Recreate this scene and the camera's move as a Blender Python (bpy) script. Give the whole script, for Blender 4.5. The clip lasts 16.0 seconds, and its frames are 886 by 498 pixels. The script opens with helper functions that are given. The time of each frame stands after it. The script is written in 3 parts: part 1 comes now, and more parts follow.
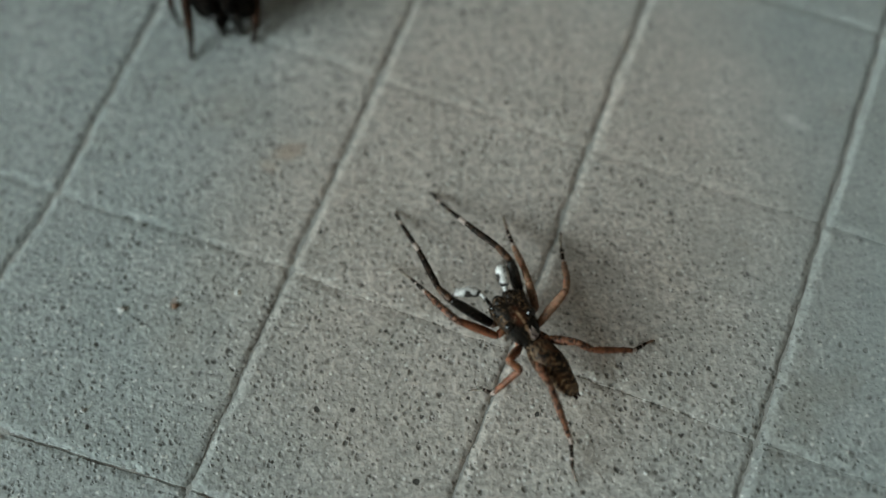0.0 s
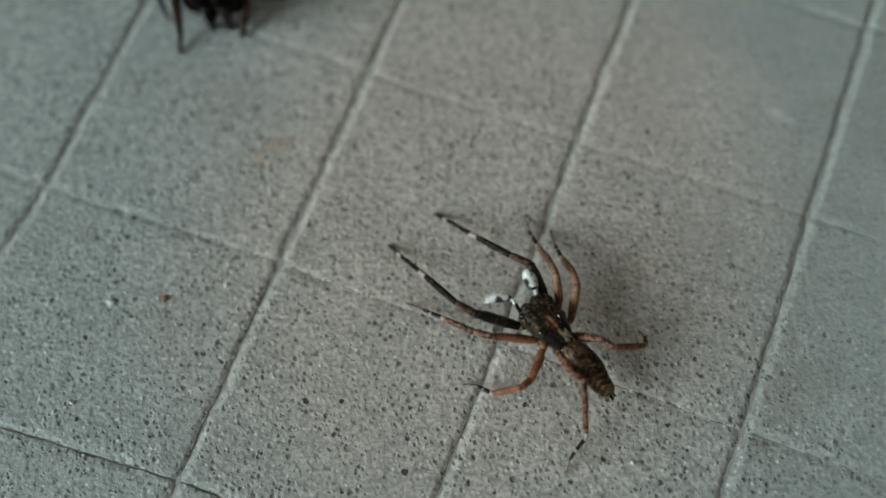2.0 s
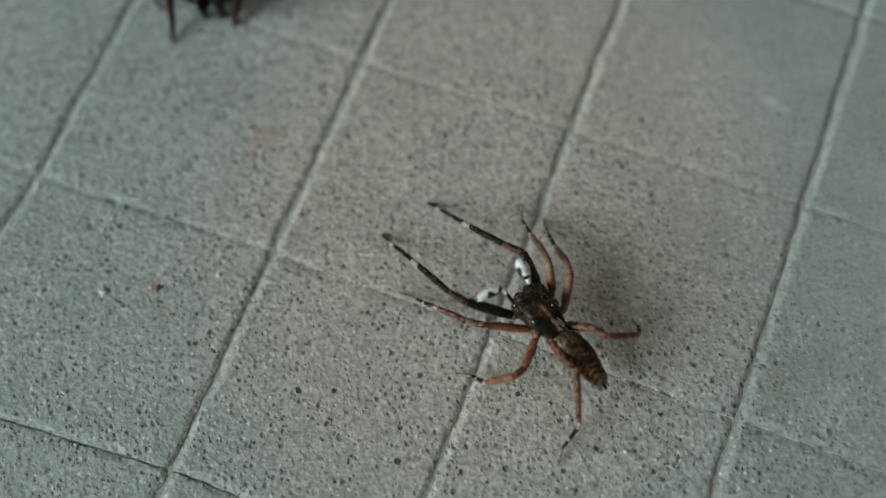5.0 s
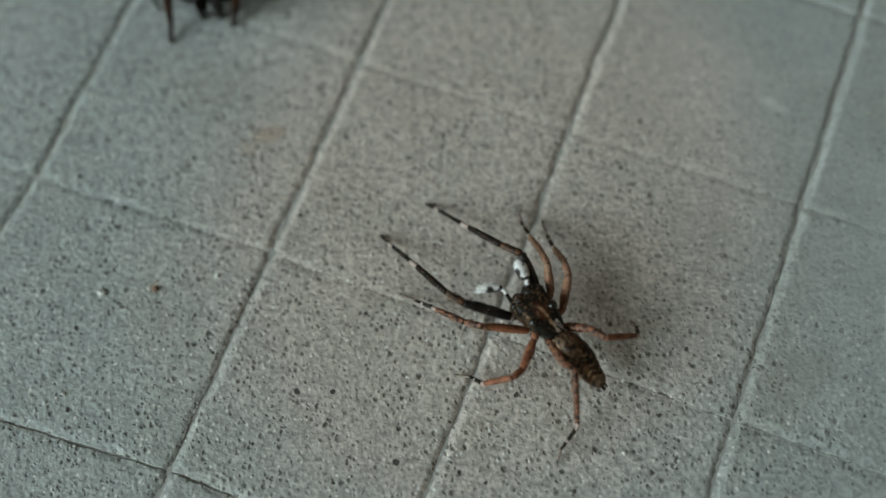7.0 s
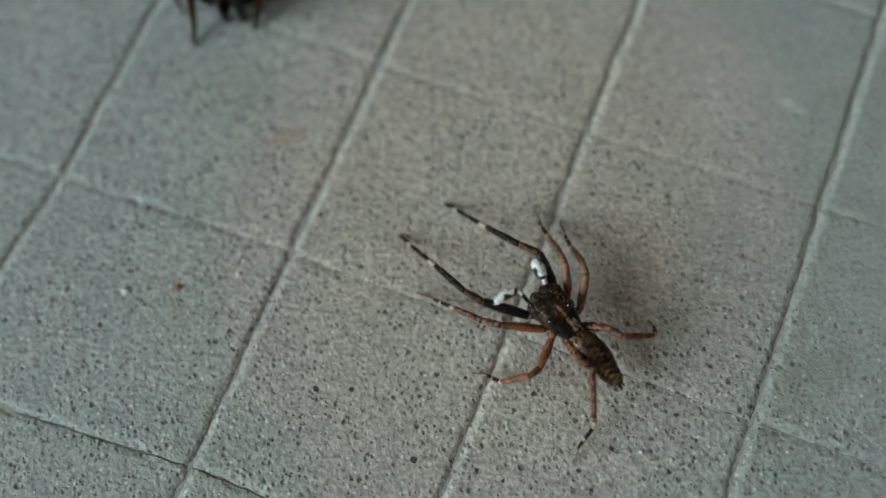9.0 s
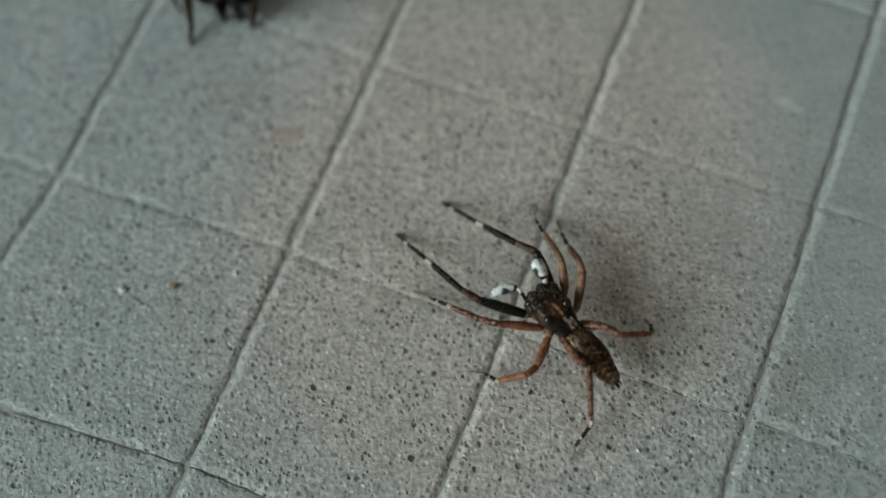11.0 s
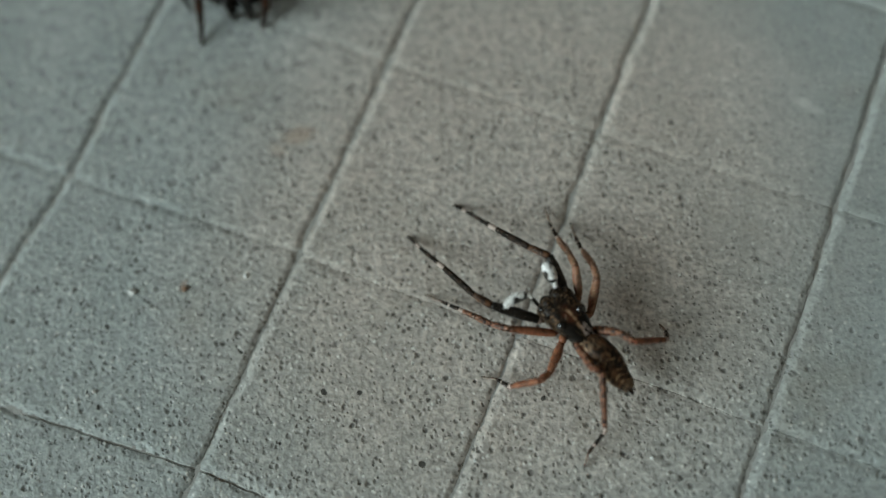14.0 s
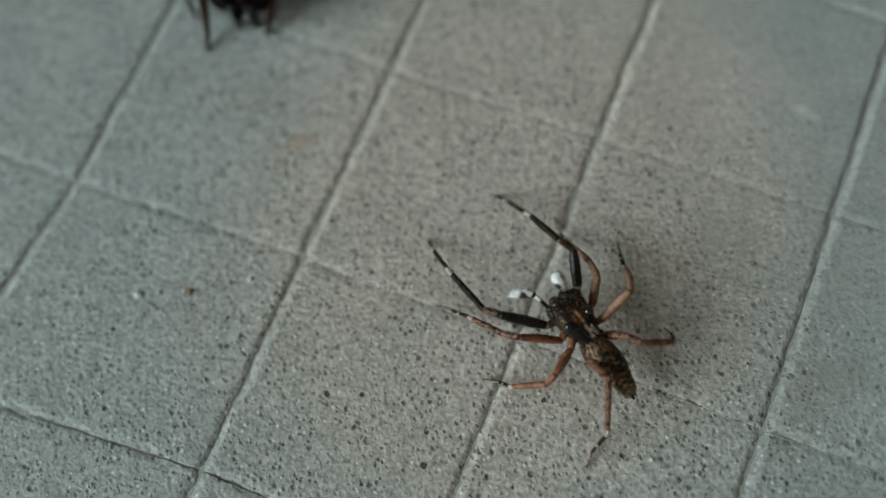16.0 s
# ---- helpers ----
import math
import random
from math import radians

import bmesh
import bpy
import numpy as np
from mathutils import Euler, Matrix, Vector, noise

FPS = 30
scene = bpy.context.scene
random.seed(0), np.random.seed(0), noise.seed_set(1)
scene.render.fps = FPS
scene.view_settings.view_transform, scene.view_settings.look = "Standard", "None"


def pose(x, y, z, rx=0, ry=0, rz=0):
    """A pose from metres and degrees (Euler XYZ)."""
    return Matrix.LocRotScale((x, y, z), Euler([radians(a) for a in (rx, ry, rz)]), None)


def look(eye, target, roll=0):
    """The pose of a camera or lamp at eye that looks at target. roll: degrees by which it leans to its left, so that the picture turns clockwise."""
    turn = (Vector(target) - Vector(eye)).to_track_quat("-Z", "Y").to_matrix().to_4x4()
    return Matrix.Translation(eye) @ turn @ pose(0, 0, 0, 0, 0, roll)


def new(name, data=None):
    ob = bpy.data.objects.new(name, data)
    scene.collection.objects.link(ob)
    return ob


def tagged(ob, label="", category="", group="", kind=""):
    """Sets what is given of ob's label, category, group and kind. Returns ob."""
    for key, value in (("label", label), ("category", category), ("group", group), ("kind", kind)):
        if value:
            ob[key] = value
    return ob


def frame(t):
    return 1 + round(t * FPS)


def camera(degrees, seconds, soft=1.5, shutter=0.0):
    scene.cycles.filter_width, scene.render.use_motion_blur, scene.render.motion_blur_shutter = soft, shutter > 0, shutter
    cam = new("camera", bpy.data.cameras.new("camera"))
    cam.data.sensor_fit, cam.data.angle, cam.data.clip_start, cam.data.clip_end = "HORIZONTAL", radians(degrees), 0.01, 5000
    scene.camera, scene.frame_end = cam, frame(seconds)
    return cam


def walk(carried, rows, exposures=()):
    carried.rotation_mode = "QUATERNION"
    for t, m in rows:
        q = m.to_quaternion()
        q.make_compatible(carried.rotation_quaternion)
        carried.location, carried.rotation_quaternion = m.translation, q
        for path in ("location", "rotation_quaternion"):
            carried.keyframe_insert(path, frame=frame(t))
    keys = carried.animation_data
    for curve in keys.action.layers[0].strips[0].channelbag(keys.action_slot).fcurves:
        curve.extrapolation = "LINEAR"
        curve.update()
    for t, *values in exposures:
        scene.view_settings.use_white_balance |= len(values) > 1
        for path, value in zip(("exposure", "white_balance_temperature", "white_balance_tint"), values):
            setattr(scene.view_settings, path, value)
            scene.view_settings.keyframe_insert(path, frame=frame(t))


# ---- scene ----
cam = camera(54.0, 16.0, soft=1.5)
cam.data.dof.use_dof = True
cam.data.dof.focus_distance = 0.0692
cam.data.dof.aperture_fstop = 6.8
ROWS = [
    (0, -0.00725, -0.01016, 0.07022, 15.357, 1.963, 0.283),
    (0.5, -0.00721, -0.01021, 0.07045, 15.528, 2.233, 0.391),
    (1, -0.00723, -0.01033, 0.07047, 15.708, 2.124, 0.321),
    (1.5, -0.00685, -0.01086, 0.07054, 15.321, 1.661, 0.121),
    (2, -0.00693, -0.01099, 0.07045, 15.422, 1.485, 0.047),
    (2.5, -0.00673, -0.01143, 0.07044, 15.296, 1.451, 0.096),
    (3, -0.00666, -0.01155, 0.07062, 15.460, 1.715, 0.171),
    (3.5, -0.00657, -0.01068, 0.06989, 14.419, 1.594, 0.048),
    (4, -0.00652, -0.01115, 0.07006, 14.832, 1.554, 0.062),
    (6.5, -0.00619, -0.01133, 0.07017, 15.052, 1.374, -0.047),
    (7, -0.00621, -0.01099, 0.07020, 14.818, 1.517, -0.007),
    (7.5, -0.00618, -0.01124, 0.07018, 14.949, 2.005, 0.188),
    (8, -0.00629, -0.01139, 0.07005, 15.030, 2.085, 0.227),
    (8.5, -0.00607, -0.01150, 0.07039, 15.064, 2.370, 0.332),
    (9, -0.00615, -0.01176, 0.07061, 15.313, 2.660, 0.511),
    (11.5, -0.00592, -0.01189, 0.07062, 15.327, 2.568, 0.433),
    (12, -0.00582, -0.01144, 0.07076, 14.948, 2.918, 0.531),
    (12.5, -0.00591, -0.01207, 0.07062, 15.321, 2.413, 0.388),
    (13, -0.00601, -0.01143, 0.07011, 14.703, 2.425, 0.431),
    (13.5, -0.00599, -0.01109, 0.07011, 14.725, 2.904, 0.652),
    (14, -0.00604, -0.01060, 0.07007, 14.684, 3.324, 0.817),
    (14.5, -0.00619, -0.01097, 0.07009, 15.047, 3.302, 0.885),
    (15, -0.00598, -0.01125, 0.07026, 15.288, 3.349, 0.885),
    (15.5, -0.00589, -0.01098, 0.07069, 14.973, 3.196, 0.793),
    (16, -0.00590, -0.01139, 0.07080, 15.403, 3.469, 0.972),
]
walk(cam, [(t, pose(x, y, z, rx, ry, rz)) for t, x, y, z, rx, ry, rz in ROWS], exposures=[(0.0, 0.0), (16.0, 0.0)])

# ---- light: daylight through one window ----
MM = 0.001
world = bpy.data.worlds.new("world")
scene.world = world
world.use_nodes = True
sky = world.node_tree.nodes.new("ShaderNodeTexSky")
sky.sky_type, sky.sun_disc = "NISHITA", False
sky.sun_elevation, sky.sun_rotation = radians(30), radians(200)
world.node_tree.links.new(sky.outputs[0], world.node_tree.nodes["Background"].inputs[0])
world.node_tree.nodes["Background"].inputs[1].default_value = 0.1
WINDOW = dict(y0=-1.13, y1=0.13, z0=0.17, z1=1.17)
lamp = bpy.data.lights.new("window_light", "AREA")
lamp.shape, lamp.size, lamp.size_y, lamp.energy, lamp.color = "RECTANGLE", 1.2, 0.95, 28.5, (0.825, 1.0, 1.015)
new("window_light", lamp).matrix_world = look((-1.36, -0.50, 0.67), (0.0, -0.05, 0.0))


# ---- materials ----
class Nodes:
    """A node material with short ways to add and link nodes."""

    def __init__(self, name):
        self.mat = bpy.data.materials.new(name)
        self.mat.use_nodes = True
        self.tree = self.mat.node_tree
        self.bsdf = self.tree.nodes["Principled BSDF"]

    def put(self, socket, value):
        if isinstance(value, bpy.types.NodeSocket):
            self.tree.links.new(value, socket)
        else:
            socket.default_value = value

    def mix(self, fac, a, b):
        node = self.tree.nodes.new("ShaderNodeMix")
        node.data_type = "RGBA"
        for i, value in ((0, fac), (6, a), (7, b)):
            if i > 0 and isinstance(value, tuple) and len(value) == 3:
                value = (*value, 1)
            self.put(node.inputs[i], value)
        return node.outputs[2]

    def math(self, operation, a, b=0.0, c=0.0):
        node = self.tree.nodes.new("ShaderNodeMath")
        node.operation = operation
        for i, value in enumerate((a, b, c)):
            self.put(node.inputs[i], value)
        return node.outputs[0]

    def ramp(self, value, low, high, to_low=0.0, to_high=1.0):
        node = self.tree.nodes.new("ShaderNodeMapRange")
        node.interpolation_type = "SMOOTHSTEP"
        for i, v in enumerate((value, low, high, to_low, to_high)):
            self.put(node.inputs[i], v)
        return node.outputs[0]

    def millimetres(self, own=False):
        """Coordinates in millimetres: of the place, or of the thing itself."""
        if own:
            source = self.tree.nodes.new("ShaderNodeTexCoord").outputs["Object"]
        else:
            source = self.tree.nodes.new("ShaderNodeNewGeometry").outputs["Position"]
        node = self.tree.nodes.new("ShaderNodeVectorMath")
        node.operation = "SCALE"
        self.put(node.inputs[0], source)
        node.inputs["Scale"].default_value = 1000.0
        return node.outputs[0]

    def noise(self, where, scale, detail=3.0, rough=0.5, distort=0.0):
        node = self.tree.nodes.new("ShaderNodeTexNoise")
        self.put(node.inputs["Vector"], where)
        node.inputs["Scale"].default_value = scale
        node.inputs["Detail"].default_value = detail
        node.inputs["Roughness"].default_value = rough
        node.inputs["Distortion"].default_value = distort
        return node.outputs["Fac"]

    def cells(self, where, scale):
        node = self.tree.nodes.new("ShaderNodeTexVoronoi")
        self.put(node.inputs["Vector"], where)
        node.inputs["Scale"].default_value = scale
        split = self.tree.nodes.new("ShaderNodeSeparateColor")
        self.put(split.inputs[0], node.outputs["Color"])
        return node.outputs["Distance"], split.outputs[0], split.outputs[1]

    def bump(self, height, strength, distance):
        node = self.tree.nodes.new("ShaderNodeBump")
        self.put(node.inputs["Height"], height)
        node.inputs["Strength"].default_value = strength
        node.inputs["Distance"].default_value = distance
        self.put(self.bsdf.inputs["Normal"], node.outputs[0])

    def finish(self, colour, roughness=0.6, specular=0.5, metallic=0.0):
        self.put(self.bsdf.inputs["Base Color"], (*colour, 1) if isinstance(colour, tuple) else colour)
        self.put(self.bsdf.inputs["Roughness"], roughness)
        self.put(self.bsdf.inputs["Specular IOR Level"], specular)
        self.put(self.bsdf.inputs["Metallic"], metallic)
        return self.mat


def pits(n, where, scale, low, high, share):
    """Round pits of uneven size, in some of the cells: 1 in the pit, 0 outside."""
    near, chance, size = n.cells(where, scale)
    radius = n.ramp(size, 0.0, 1.0, low, high)
    inner = n.math("MULTIPLY", radius, 0.2)
    hole = n.ramp(near, inner, radius, 1.0, 0.0)
    return n.math("MULTIPLY", hole, n.math("LESS_THAN", chance, share))


# marks on the tiles: place and half size in millimetres, turn in degrees, strength, colour: two brown smears, a pale scuff, a chip
MARKS = ((-23.2, 18.0, 2.0, 1.0, 15, 0.45, (0.34, 0.235, 0.15)), (-24.9, 16.6, 1.2, 0.7, -30, 0.3, (0.34, 0.235, 0.15)), (20.6, 20.3, 1.8, 0.6, -32, 0.5, (0.68, 0.68, 0.64)),
         (-26.9, 5.4, 0.7, 0.45, 40, 0.7, (0.66, 0.65, 0.60)), (-32.2, 4.6, 0.8, 0.3, 60, 0.5, (0.34, 0.2, 0.13)))
HOLES = ((-19.8, -4.2, 0.30), (-11.7, -9.7, 0.36), (-15.6, -9.8, 0.16), (-20.1, 10.7, 0.26), (-11.0, 15.7, 0.25), (-16.9, -4.2, 0.22), (9.0, 18.9, 0.28), (24.1, 0.6, 0.3), (-29.6, 15.9, 0.25), (-2.2, -4.5, 0.25), (-38.3, 1.1, 0.28))


def blot(n, where, x, y, wide, tall, turn):
    """A soft-edged patch: 1 in the middle, 0 outside."""
    shift = n.tree.nodes.new("ShaderNodeMapping")
    shift.vector_type = "TEXTURE"
    n.put(shift.inputs["Vector"], where)
    shift.inputs["Location"].default_value = (x + 0.17, y + 0.17, 0.17)
    shift.inputs["Rotation"].default_value = (0, 0, radians(turn))
    shift.inputs["Scale"].default_value = (wide, tall, 50.0)
    size = n.tree.nodes.new("ShaderNodeVectorMath")
    size.operation = "LENGTH"
    n.put(size.inputs[0], shift.outputs[0])
    return n.ramp(size.outputs["Value"], 0.35, 1.1, 1.0, 0.0)


def axes(n, where):
    split = n.tree.nodes.new("ShaderNodeSeparateXYZ")
    n.put(split.inputs[0], where)
    return split.outputs[0], split.outputs[1]


def tile_material():
    n = Nodes("unglazed_stoneware")
    where = n.millimetres()
    warp = n.tree.nodes.new("ShaderNodeVectorMath")
    warp.operation = "MULTIPLY_ADD"
    wobble = n.tree.nodes.new("ShaderNodeTexNoise")
    n.put(wobble.inputs["Vector"], where)
    wobble.inputs["Scale"].default_value = 2.2
    n.put(warp.inputs[0], wobble.outputs["Color"])
    warp.inputs[1].default_value = (0.35, 0.35, 0.35)
    n.put(warp.inputs[2], where)
    bent = warp.outputs[0]
    fine = pits(n, bent, 1.95, 0.25, 0.5, 0.92)
    middle = pits(n, bent, 1.1, 0.12, 0.38, 0.75)
    large = pits(n, bent, 0.6, 0.10, 0.2, 0.6)
    patchy = n.ramp(n.noise(where, 0.35, 2.0), 0.35, 0.65, 0.45, 1.0)
    holes = n.math("MAXIMUM", n.math("MULTIPLY", n.math("MAXIMUM", n.math("MULTIPLY", fine, 0.72), n.math("MULTIPLY", middle, 0.9)), patchy), large)
    for x, y, r in HOLES:
        holes = n.math("MAXIMUM", holes, n.ramp(blot(n, bent, x, y, r, r, 0), 0.2, 0.7))
    # pits and relief fade eastwards, to fit the lens's soft right side
    east, north = axes(n, where)
    smooth = n.ramp(n.math("MULTIPLY_ADD", n.noise(where, 0.15, 2.0), 14.0, n.math("MULTIPLY_ADD", north, 0.5, east)), 14.0, 40.0, 1.0, 0.4)
    holes = n.math("MULTIPLY", holes, smooth)
    grain = n.noise(where, 2.6, 1.0, 0.5)
    coarse = n.noise(where, 1.1, 2.0, 0.5)
    mottle = n.noise(where, 0.16, 3.0, 0.55)
    stain = n.ramp(n.noise(where, 0.075, 4.0, 0.6), 0.56, 0.72)
    specks = n.math("MULTIPLY", pits(n, where, 1.8, 0.12, 0.42, 0.6), smooth)
    lumps = n.math("MULTIPLY_ADD", grain, 0.55, n.math("MULTIPLY", coarse, 0.45))
    lumps = n.math("MULTIPLY_ADD", n.math("SUBTRACT", lumps, 0.5), smooth, 0.5)
    base = n.mix(n.ramp(lumps, 0.36, 0.66), (0.31, 0.305, 0.287), (0.545, 0.537, 0.504))
    base = n.mix(n.math("MULTIPLY", n.ramp(mottle, 0.35, 0.7), 0.35), base, (0.27, 0.285, 0.27))
    base = n.mix(n.math("MULTIPLY", stain, 0.3), base, (0.33, 0.28, 0.22))
    for x, y, wide, tall, turn, strength, colour in MARKS:
        base = n.mix(n.math("MULTIPLY", blot(n, bent, x, y, wide, tall, turn), strength), base, colour)
    # lens vignette painted into the colour: warm bright middle, ragged, greener and dimmer elsewhere
    vignette = n.math("MULTIPLY_ADD", n.noise(where, 0.12, 3.0, 0.6), 0.4, n.math("SUBTRACT", blot(n, where, -5.0, 11.0, 32.0, 39.0, -20), 0.3))
    tint = n.mix(vignette, (0.875, 0.945, 0.968), (1.225, 1.08, 1.01))
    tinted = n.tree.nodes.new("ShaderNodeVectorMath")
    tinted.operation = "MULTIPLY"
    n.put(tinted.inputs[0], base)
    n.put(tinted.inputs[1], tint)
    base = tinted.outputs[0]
    info = n.tree.nodes.new("ShaderNodeObjectInfo").outputs["Random"]
    base = n.mix(n.math("MULTIPLY", info, 0.18), base, (0.36, 0.36, 0.33))
    base = n.mix(n.math("MULTIPLY", specks, 0.75), base, (0.78, 0.77, 0.72))
    # pits are painted dark for the shade in them as well as dirt
    base = n.mix(n.math("MULTIPLY", holes, 0.95), base, (0.055, 0.051, 0.044))
    height = n.math("MULTIPLY_ADD", specks, 0.2, n.math("MULTIPLY_ADD", coarse, 0.6, n.math("MULTIPLY", grain, 0.65)))
    height = n.math("SUBTRACT", height, n.math("MULTIPLY", holes, 0.8))
    n.bump(n.math("MULTIPLY", height, smooth), 1.0, 0.00013)
    return n.finish(base, n.ramp(grain, 0.3, 0.7, 0.5, 0.85), 0.25)


def grout_material():
    n = Nodes("dirty_grout")
    where = n.millimetres()
    grain = n.noise(where, 3.0, 4.0, 0.6)
    base = n.mix(grain, (0.30, 0.295, 0.275), (0.44, 0.43, 0.405))
    n.bump(grain, 0.8, 0.0001)
    return n.finish(base, 0.9, 0.2)


def plaster_material(name, colour):
    n = Nodes(name)
    where = n.millimetres()
    base = n.mix(n.noise(where, 0.004, 4.0), tuple(c * 0.93 for c in colour), colour)
    n.bump(n.noise(where, 0.4, 3.0), 0.3, 0.0005)
    return n.finish(base, 0.9, 0.2)


def hide_material(name, dark, light, scale, low=0.42, high=0.62, roughness=0.5, relief=0.00004, gloss=0.3, clear=0.0):
    """Mottled skin of a spider, at the size of its scales; clear skin lets some light through."""
    n = Nodes(name)
    where = n.millimetres(own=True)
    patches = n.noise(where, scale, 4.0, 0.65, 0.4)
    n.bsdf.inputs["Subsurface Weight"].default_value = clear
    n.bsdf.inputs["Subsurface Scale"].default_value = 0.0004
    fine = n.noise(where, 9.0, 3.0, 0.6)
    base = n.mix(n.ramp(patches, low, high), dark, light)
    base = n.mix(n.ramp(fine, 0.3, 0.75, 0.0, 0.5), base, tuple(c * (0.45 if c < 0.5 else 0.85) for c in dark))
    n.bump(n.math("ADD", fine, patches), 0.6, relief)
    return n.finish(base, n.ramp(fine, 0.3, 0.7, roughness - 0.1, roughness + 0.15), gloss)


def head_material():
    """Scaly brown in front, bare glossy black behind, rust in the middle, with a broken tan streak along the back."""
    n = Nodes("dark_head")
    where = n.millimetres(own=True)
    x, y = axes(n, where)
    wavy = n.noise(where, 1.8, 3.0, 0.6)
    front = n.ramp(n.math("MULTIPLY_ADD", wavy, 1.4, x), 2.1, 2.6)
    near, chance, size = n.cells(where, 4.2)
    scales = n.math("MULTIPLY", n.ramp(near, 0.15, 0.6, 1.0, 0.0), n.ramp(chance, 0.2, 0.65))
    patches = n.ramp(n.noise(where, 1.7, 3.0, 0.6), 0.4, 0.62)
    scaly = n.mix(scales, (0.009, 0.006, 0.004), n.mix(patches, (0.08, 0.043, 0.02), (0.32, 0.185, 0.095)))
    base = n.mix(front, (0.010, 0.0085, 0.007), scaly)
    rust = n.math("MULTIPLY", blot(n, where, 1.85, -0.2, 1.0, 0.62, 0), n.ramp(wavy, 0.3, 0.5))
    base = n.mix(n.math("MULTIPLY", rust, 0.85), base, (0.10, 0.027, 0.010))
    off = n.math("ABSOLUTE", n.math("ADD", y, n.math("MULTIPLY_ADD", wavy, 0.5, -0.1)))
    streak = n.math("MULTIPLY", n.ramp(off, 0.06, 0.17, 1.0, 0.0), n.ramp(n.noise(where, 2.6, 2.0, 0.6), 0.40, 0.5))
    streak = n.math("MULTIPLY", streak, n.math("MULTIPLY", n.ramp(x, -0.1, 0.2), n.ramp(x, 2.2, 2.6, 1.0, 0.0)))
    base = n.mix(streak, base, (0.36, 0.22, 0.125))
    n.bump(n.math("MULTIPLY", scales, front), 0.8, 0.00007)
    return n.finish(base, n.ramp(front, 0.0, 1.0, 0.24, 0.34), 0.2)


def abdomen_material():
    """Dark brown, streaked tan along its front and sides, with ragged tan zigzags towards its end."""
    n = Nodes("banded_abdomen")
    where = n.millimetres(own=True)
    x, y = axes(n, where)
    ragged = n.math("MULTIPLY", n.noise(where, 2.4, 4.0, 0.7), 0.9)
    zigzag = n.math("PINGPONG", n.math("MULTIPLY_ADD", n.noise(where, 1.1, 3.0, 0.65), 0.9, y), 0.6)
    bands = n.ramp(n.math("SINE", n.math("MULTIPLY", n.math("ADD", n.math("MULTIPLY_ADD", zigzag, -0.6, x), n.math("MULTIPLY", ragged, 0.8)), 13.0)), 0.4, 0.95)
    behind = n.ramp(n.math("MULTIPLY_ADD", ragged, 0.9, x), -1.9, -1.1, 1.0, 0.0)
    torn = n.ramp(n.noise(where, 2.4, 3.0, 0.65), 0.44, 0.58)
    bands = n.math("MULTIPLY", n.math("MULTIPLY", bands, torn), behind)
    patches = n.noise(where, 1.5, 4.0, 0.7, 0.5)
    base = n.mix(n.ramp(patches, 0.42, 0.6), (0.005, 0.003, 0.0018), (0.09, 0.038, 0.015))
    base = n.mix(n.math("MULTIPLY", bands, 0.9), base, (0.33, 0.21, 0.115))
    streaks = n.ramp(n.math("SINE", n.math("MULTIPLY", n.math("MULTIPLY_ADD", n.noise(where, 1.3, 2.0), 1.3, y), 15.0)), 0.2, 0.8)
    ahead = n.ramp(n.math("MULTIPLY_ADD", n.noise(where, 1.4, 3.0), 1.6, x), -1.1, -0.3)
    side = n.ramp(n.math("MULTIPLY_ADD", ragged, 0.5, y), 0.5, 1.0, 0.35, 1.0)
    base = n.mix(n.math("MULTIPLY", n.math("MULTIPLY", streaks, n.math("MAXIMUM", n.math("MULTIPLY", ahead, side), n.math("MULTIPLY", n.ramp(y, 0.6, 0.95), 0.6))), 0.9), base, (0.33, 0.22, 0.135))
    end = n.ramp(n.math("MULTIPLY_ADD", ragged, 0.5, x), -4.6, -4.2, 0.6, 0.0)
    base = n.mix(n.math("MULTIPLY", end, n.ramp(patches, 0.4, 0.55)), base, (0.24, 0.17, 0.11))
    fine = n.noise(where, 12.0, 2.0)
    n.bump(n.math("ADD", fine, patches), 0.7, 0.00006)
    return n.finish(base, 0.38, 0.2)


def club_material():
    """White hair, black along the hollow side and round the foot."""
    n = Nodes("white_hair")
    where = n.millimetres(own=True)
    split = n.tree.nodes.new("ShaderNodeSeparateXYZ")
    n.put(split.inputs[0], where)
    wavy = n.noise(where, 2.0, 3.0, 0.6)
    hollow = n.ramp(n.math("MULTIPLY_ADD", wavy, 0.7, split.outputs[0]), 0.56, 0.68)
    foot = n.ramp(n.math("MULTIPLY_ADD", wavy, -0.8, split.outputs[2]), 0.55, 0.75, 1.0, 0.0)
    black = n.math("MULTIPLY", hollow, n.math("MAXIMUM", foot, n.ramp(split.outputs[2], 1.1, 1.4, 1.0, 0.0)))
    black = n.math("MAXIMUM", black, n.math("MULTIPLY", n.ramp(n.noise(where, 2.6, 2.0), 0.6, 0.66), 0.9))
    base = n.mix(n.ramp(n.noise(where, 5.0, 3.0), 0.35, 0.65), (0.70, 0.68, 0.66), (0.93, 0.91, 0.88))
    base = n.mix(black, base, (0.03, 0.025, 0.02))
    n.bump(n.noise(where, 7.0, 3.0), 0.7, 0.00005)
    return n.finish(base, 0.5, 0.3)


def plain_material(name, colour, roughness, specular=0.5, vary=0.25, scale=6.0):
    n = Nodes(name)
    where = n.millimetres(own=True)
    base = n.mix(n.noise(where, scale, 3.0), tuple(c * (1 - vary) for c in colour), colour)
    return n.finish(base, roughness, specular)


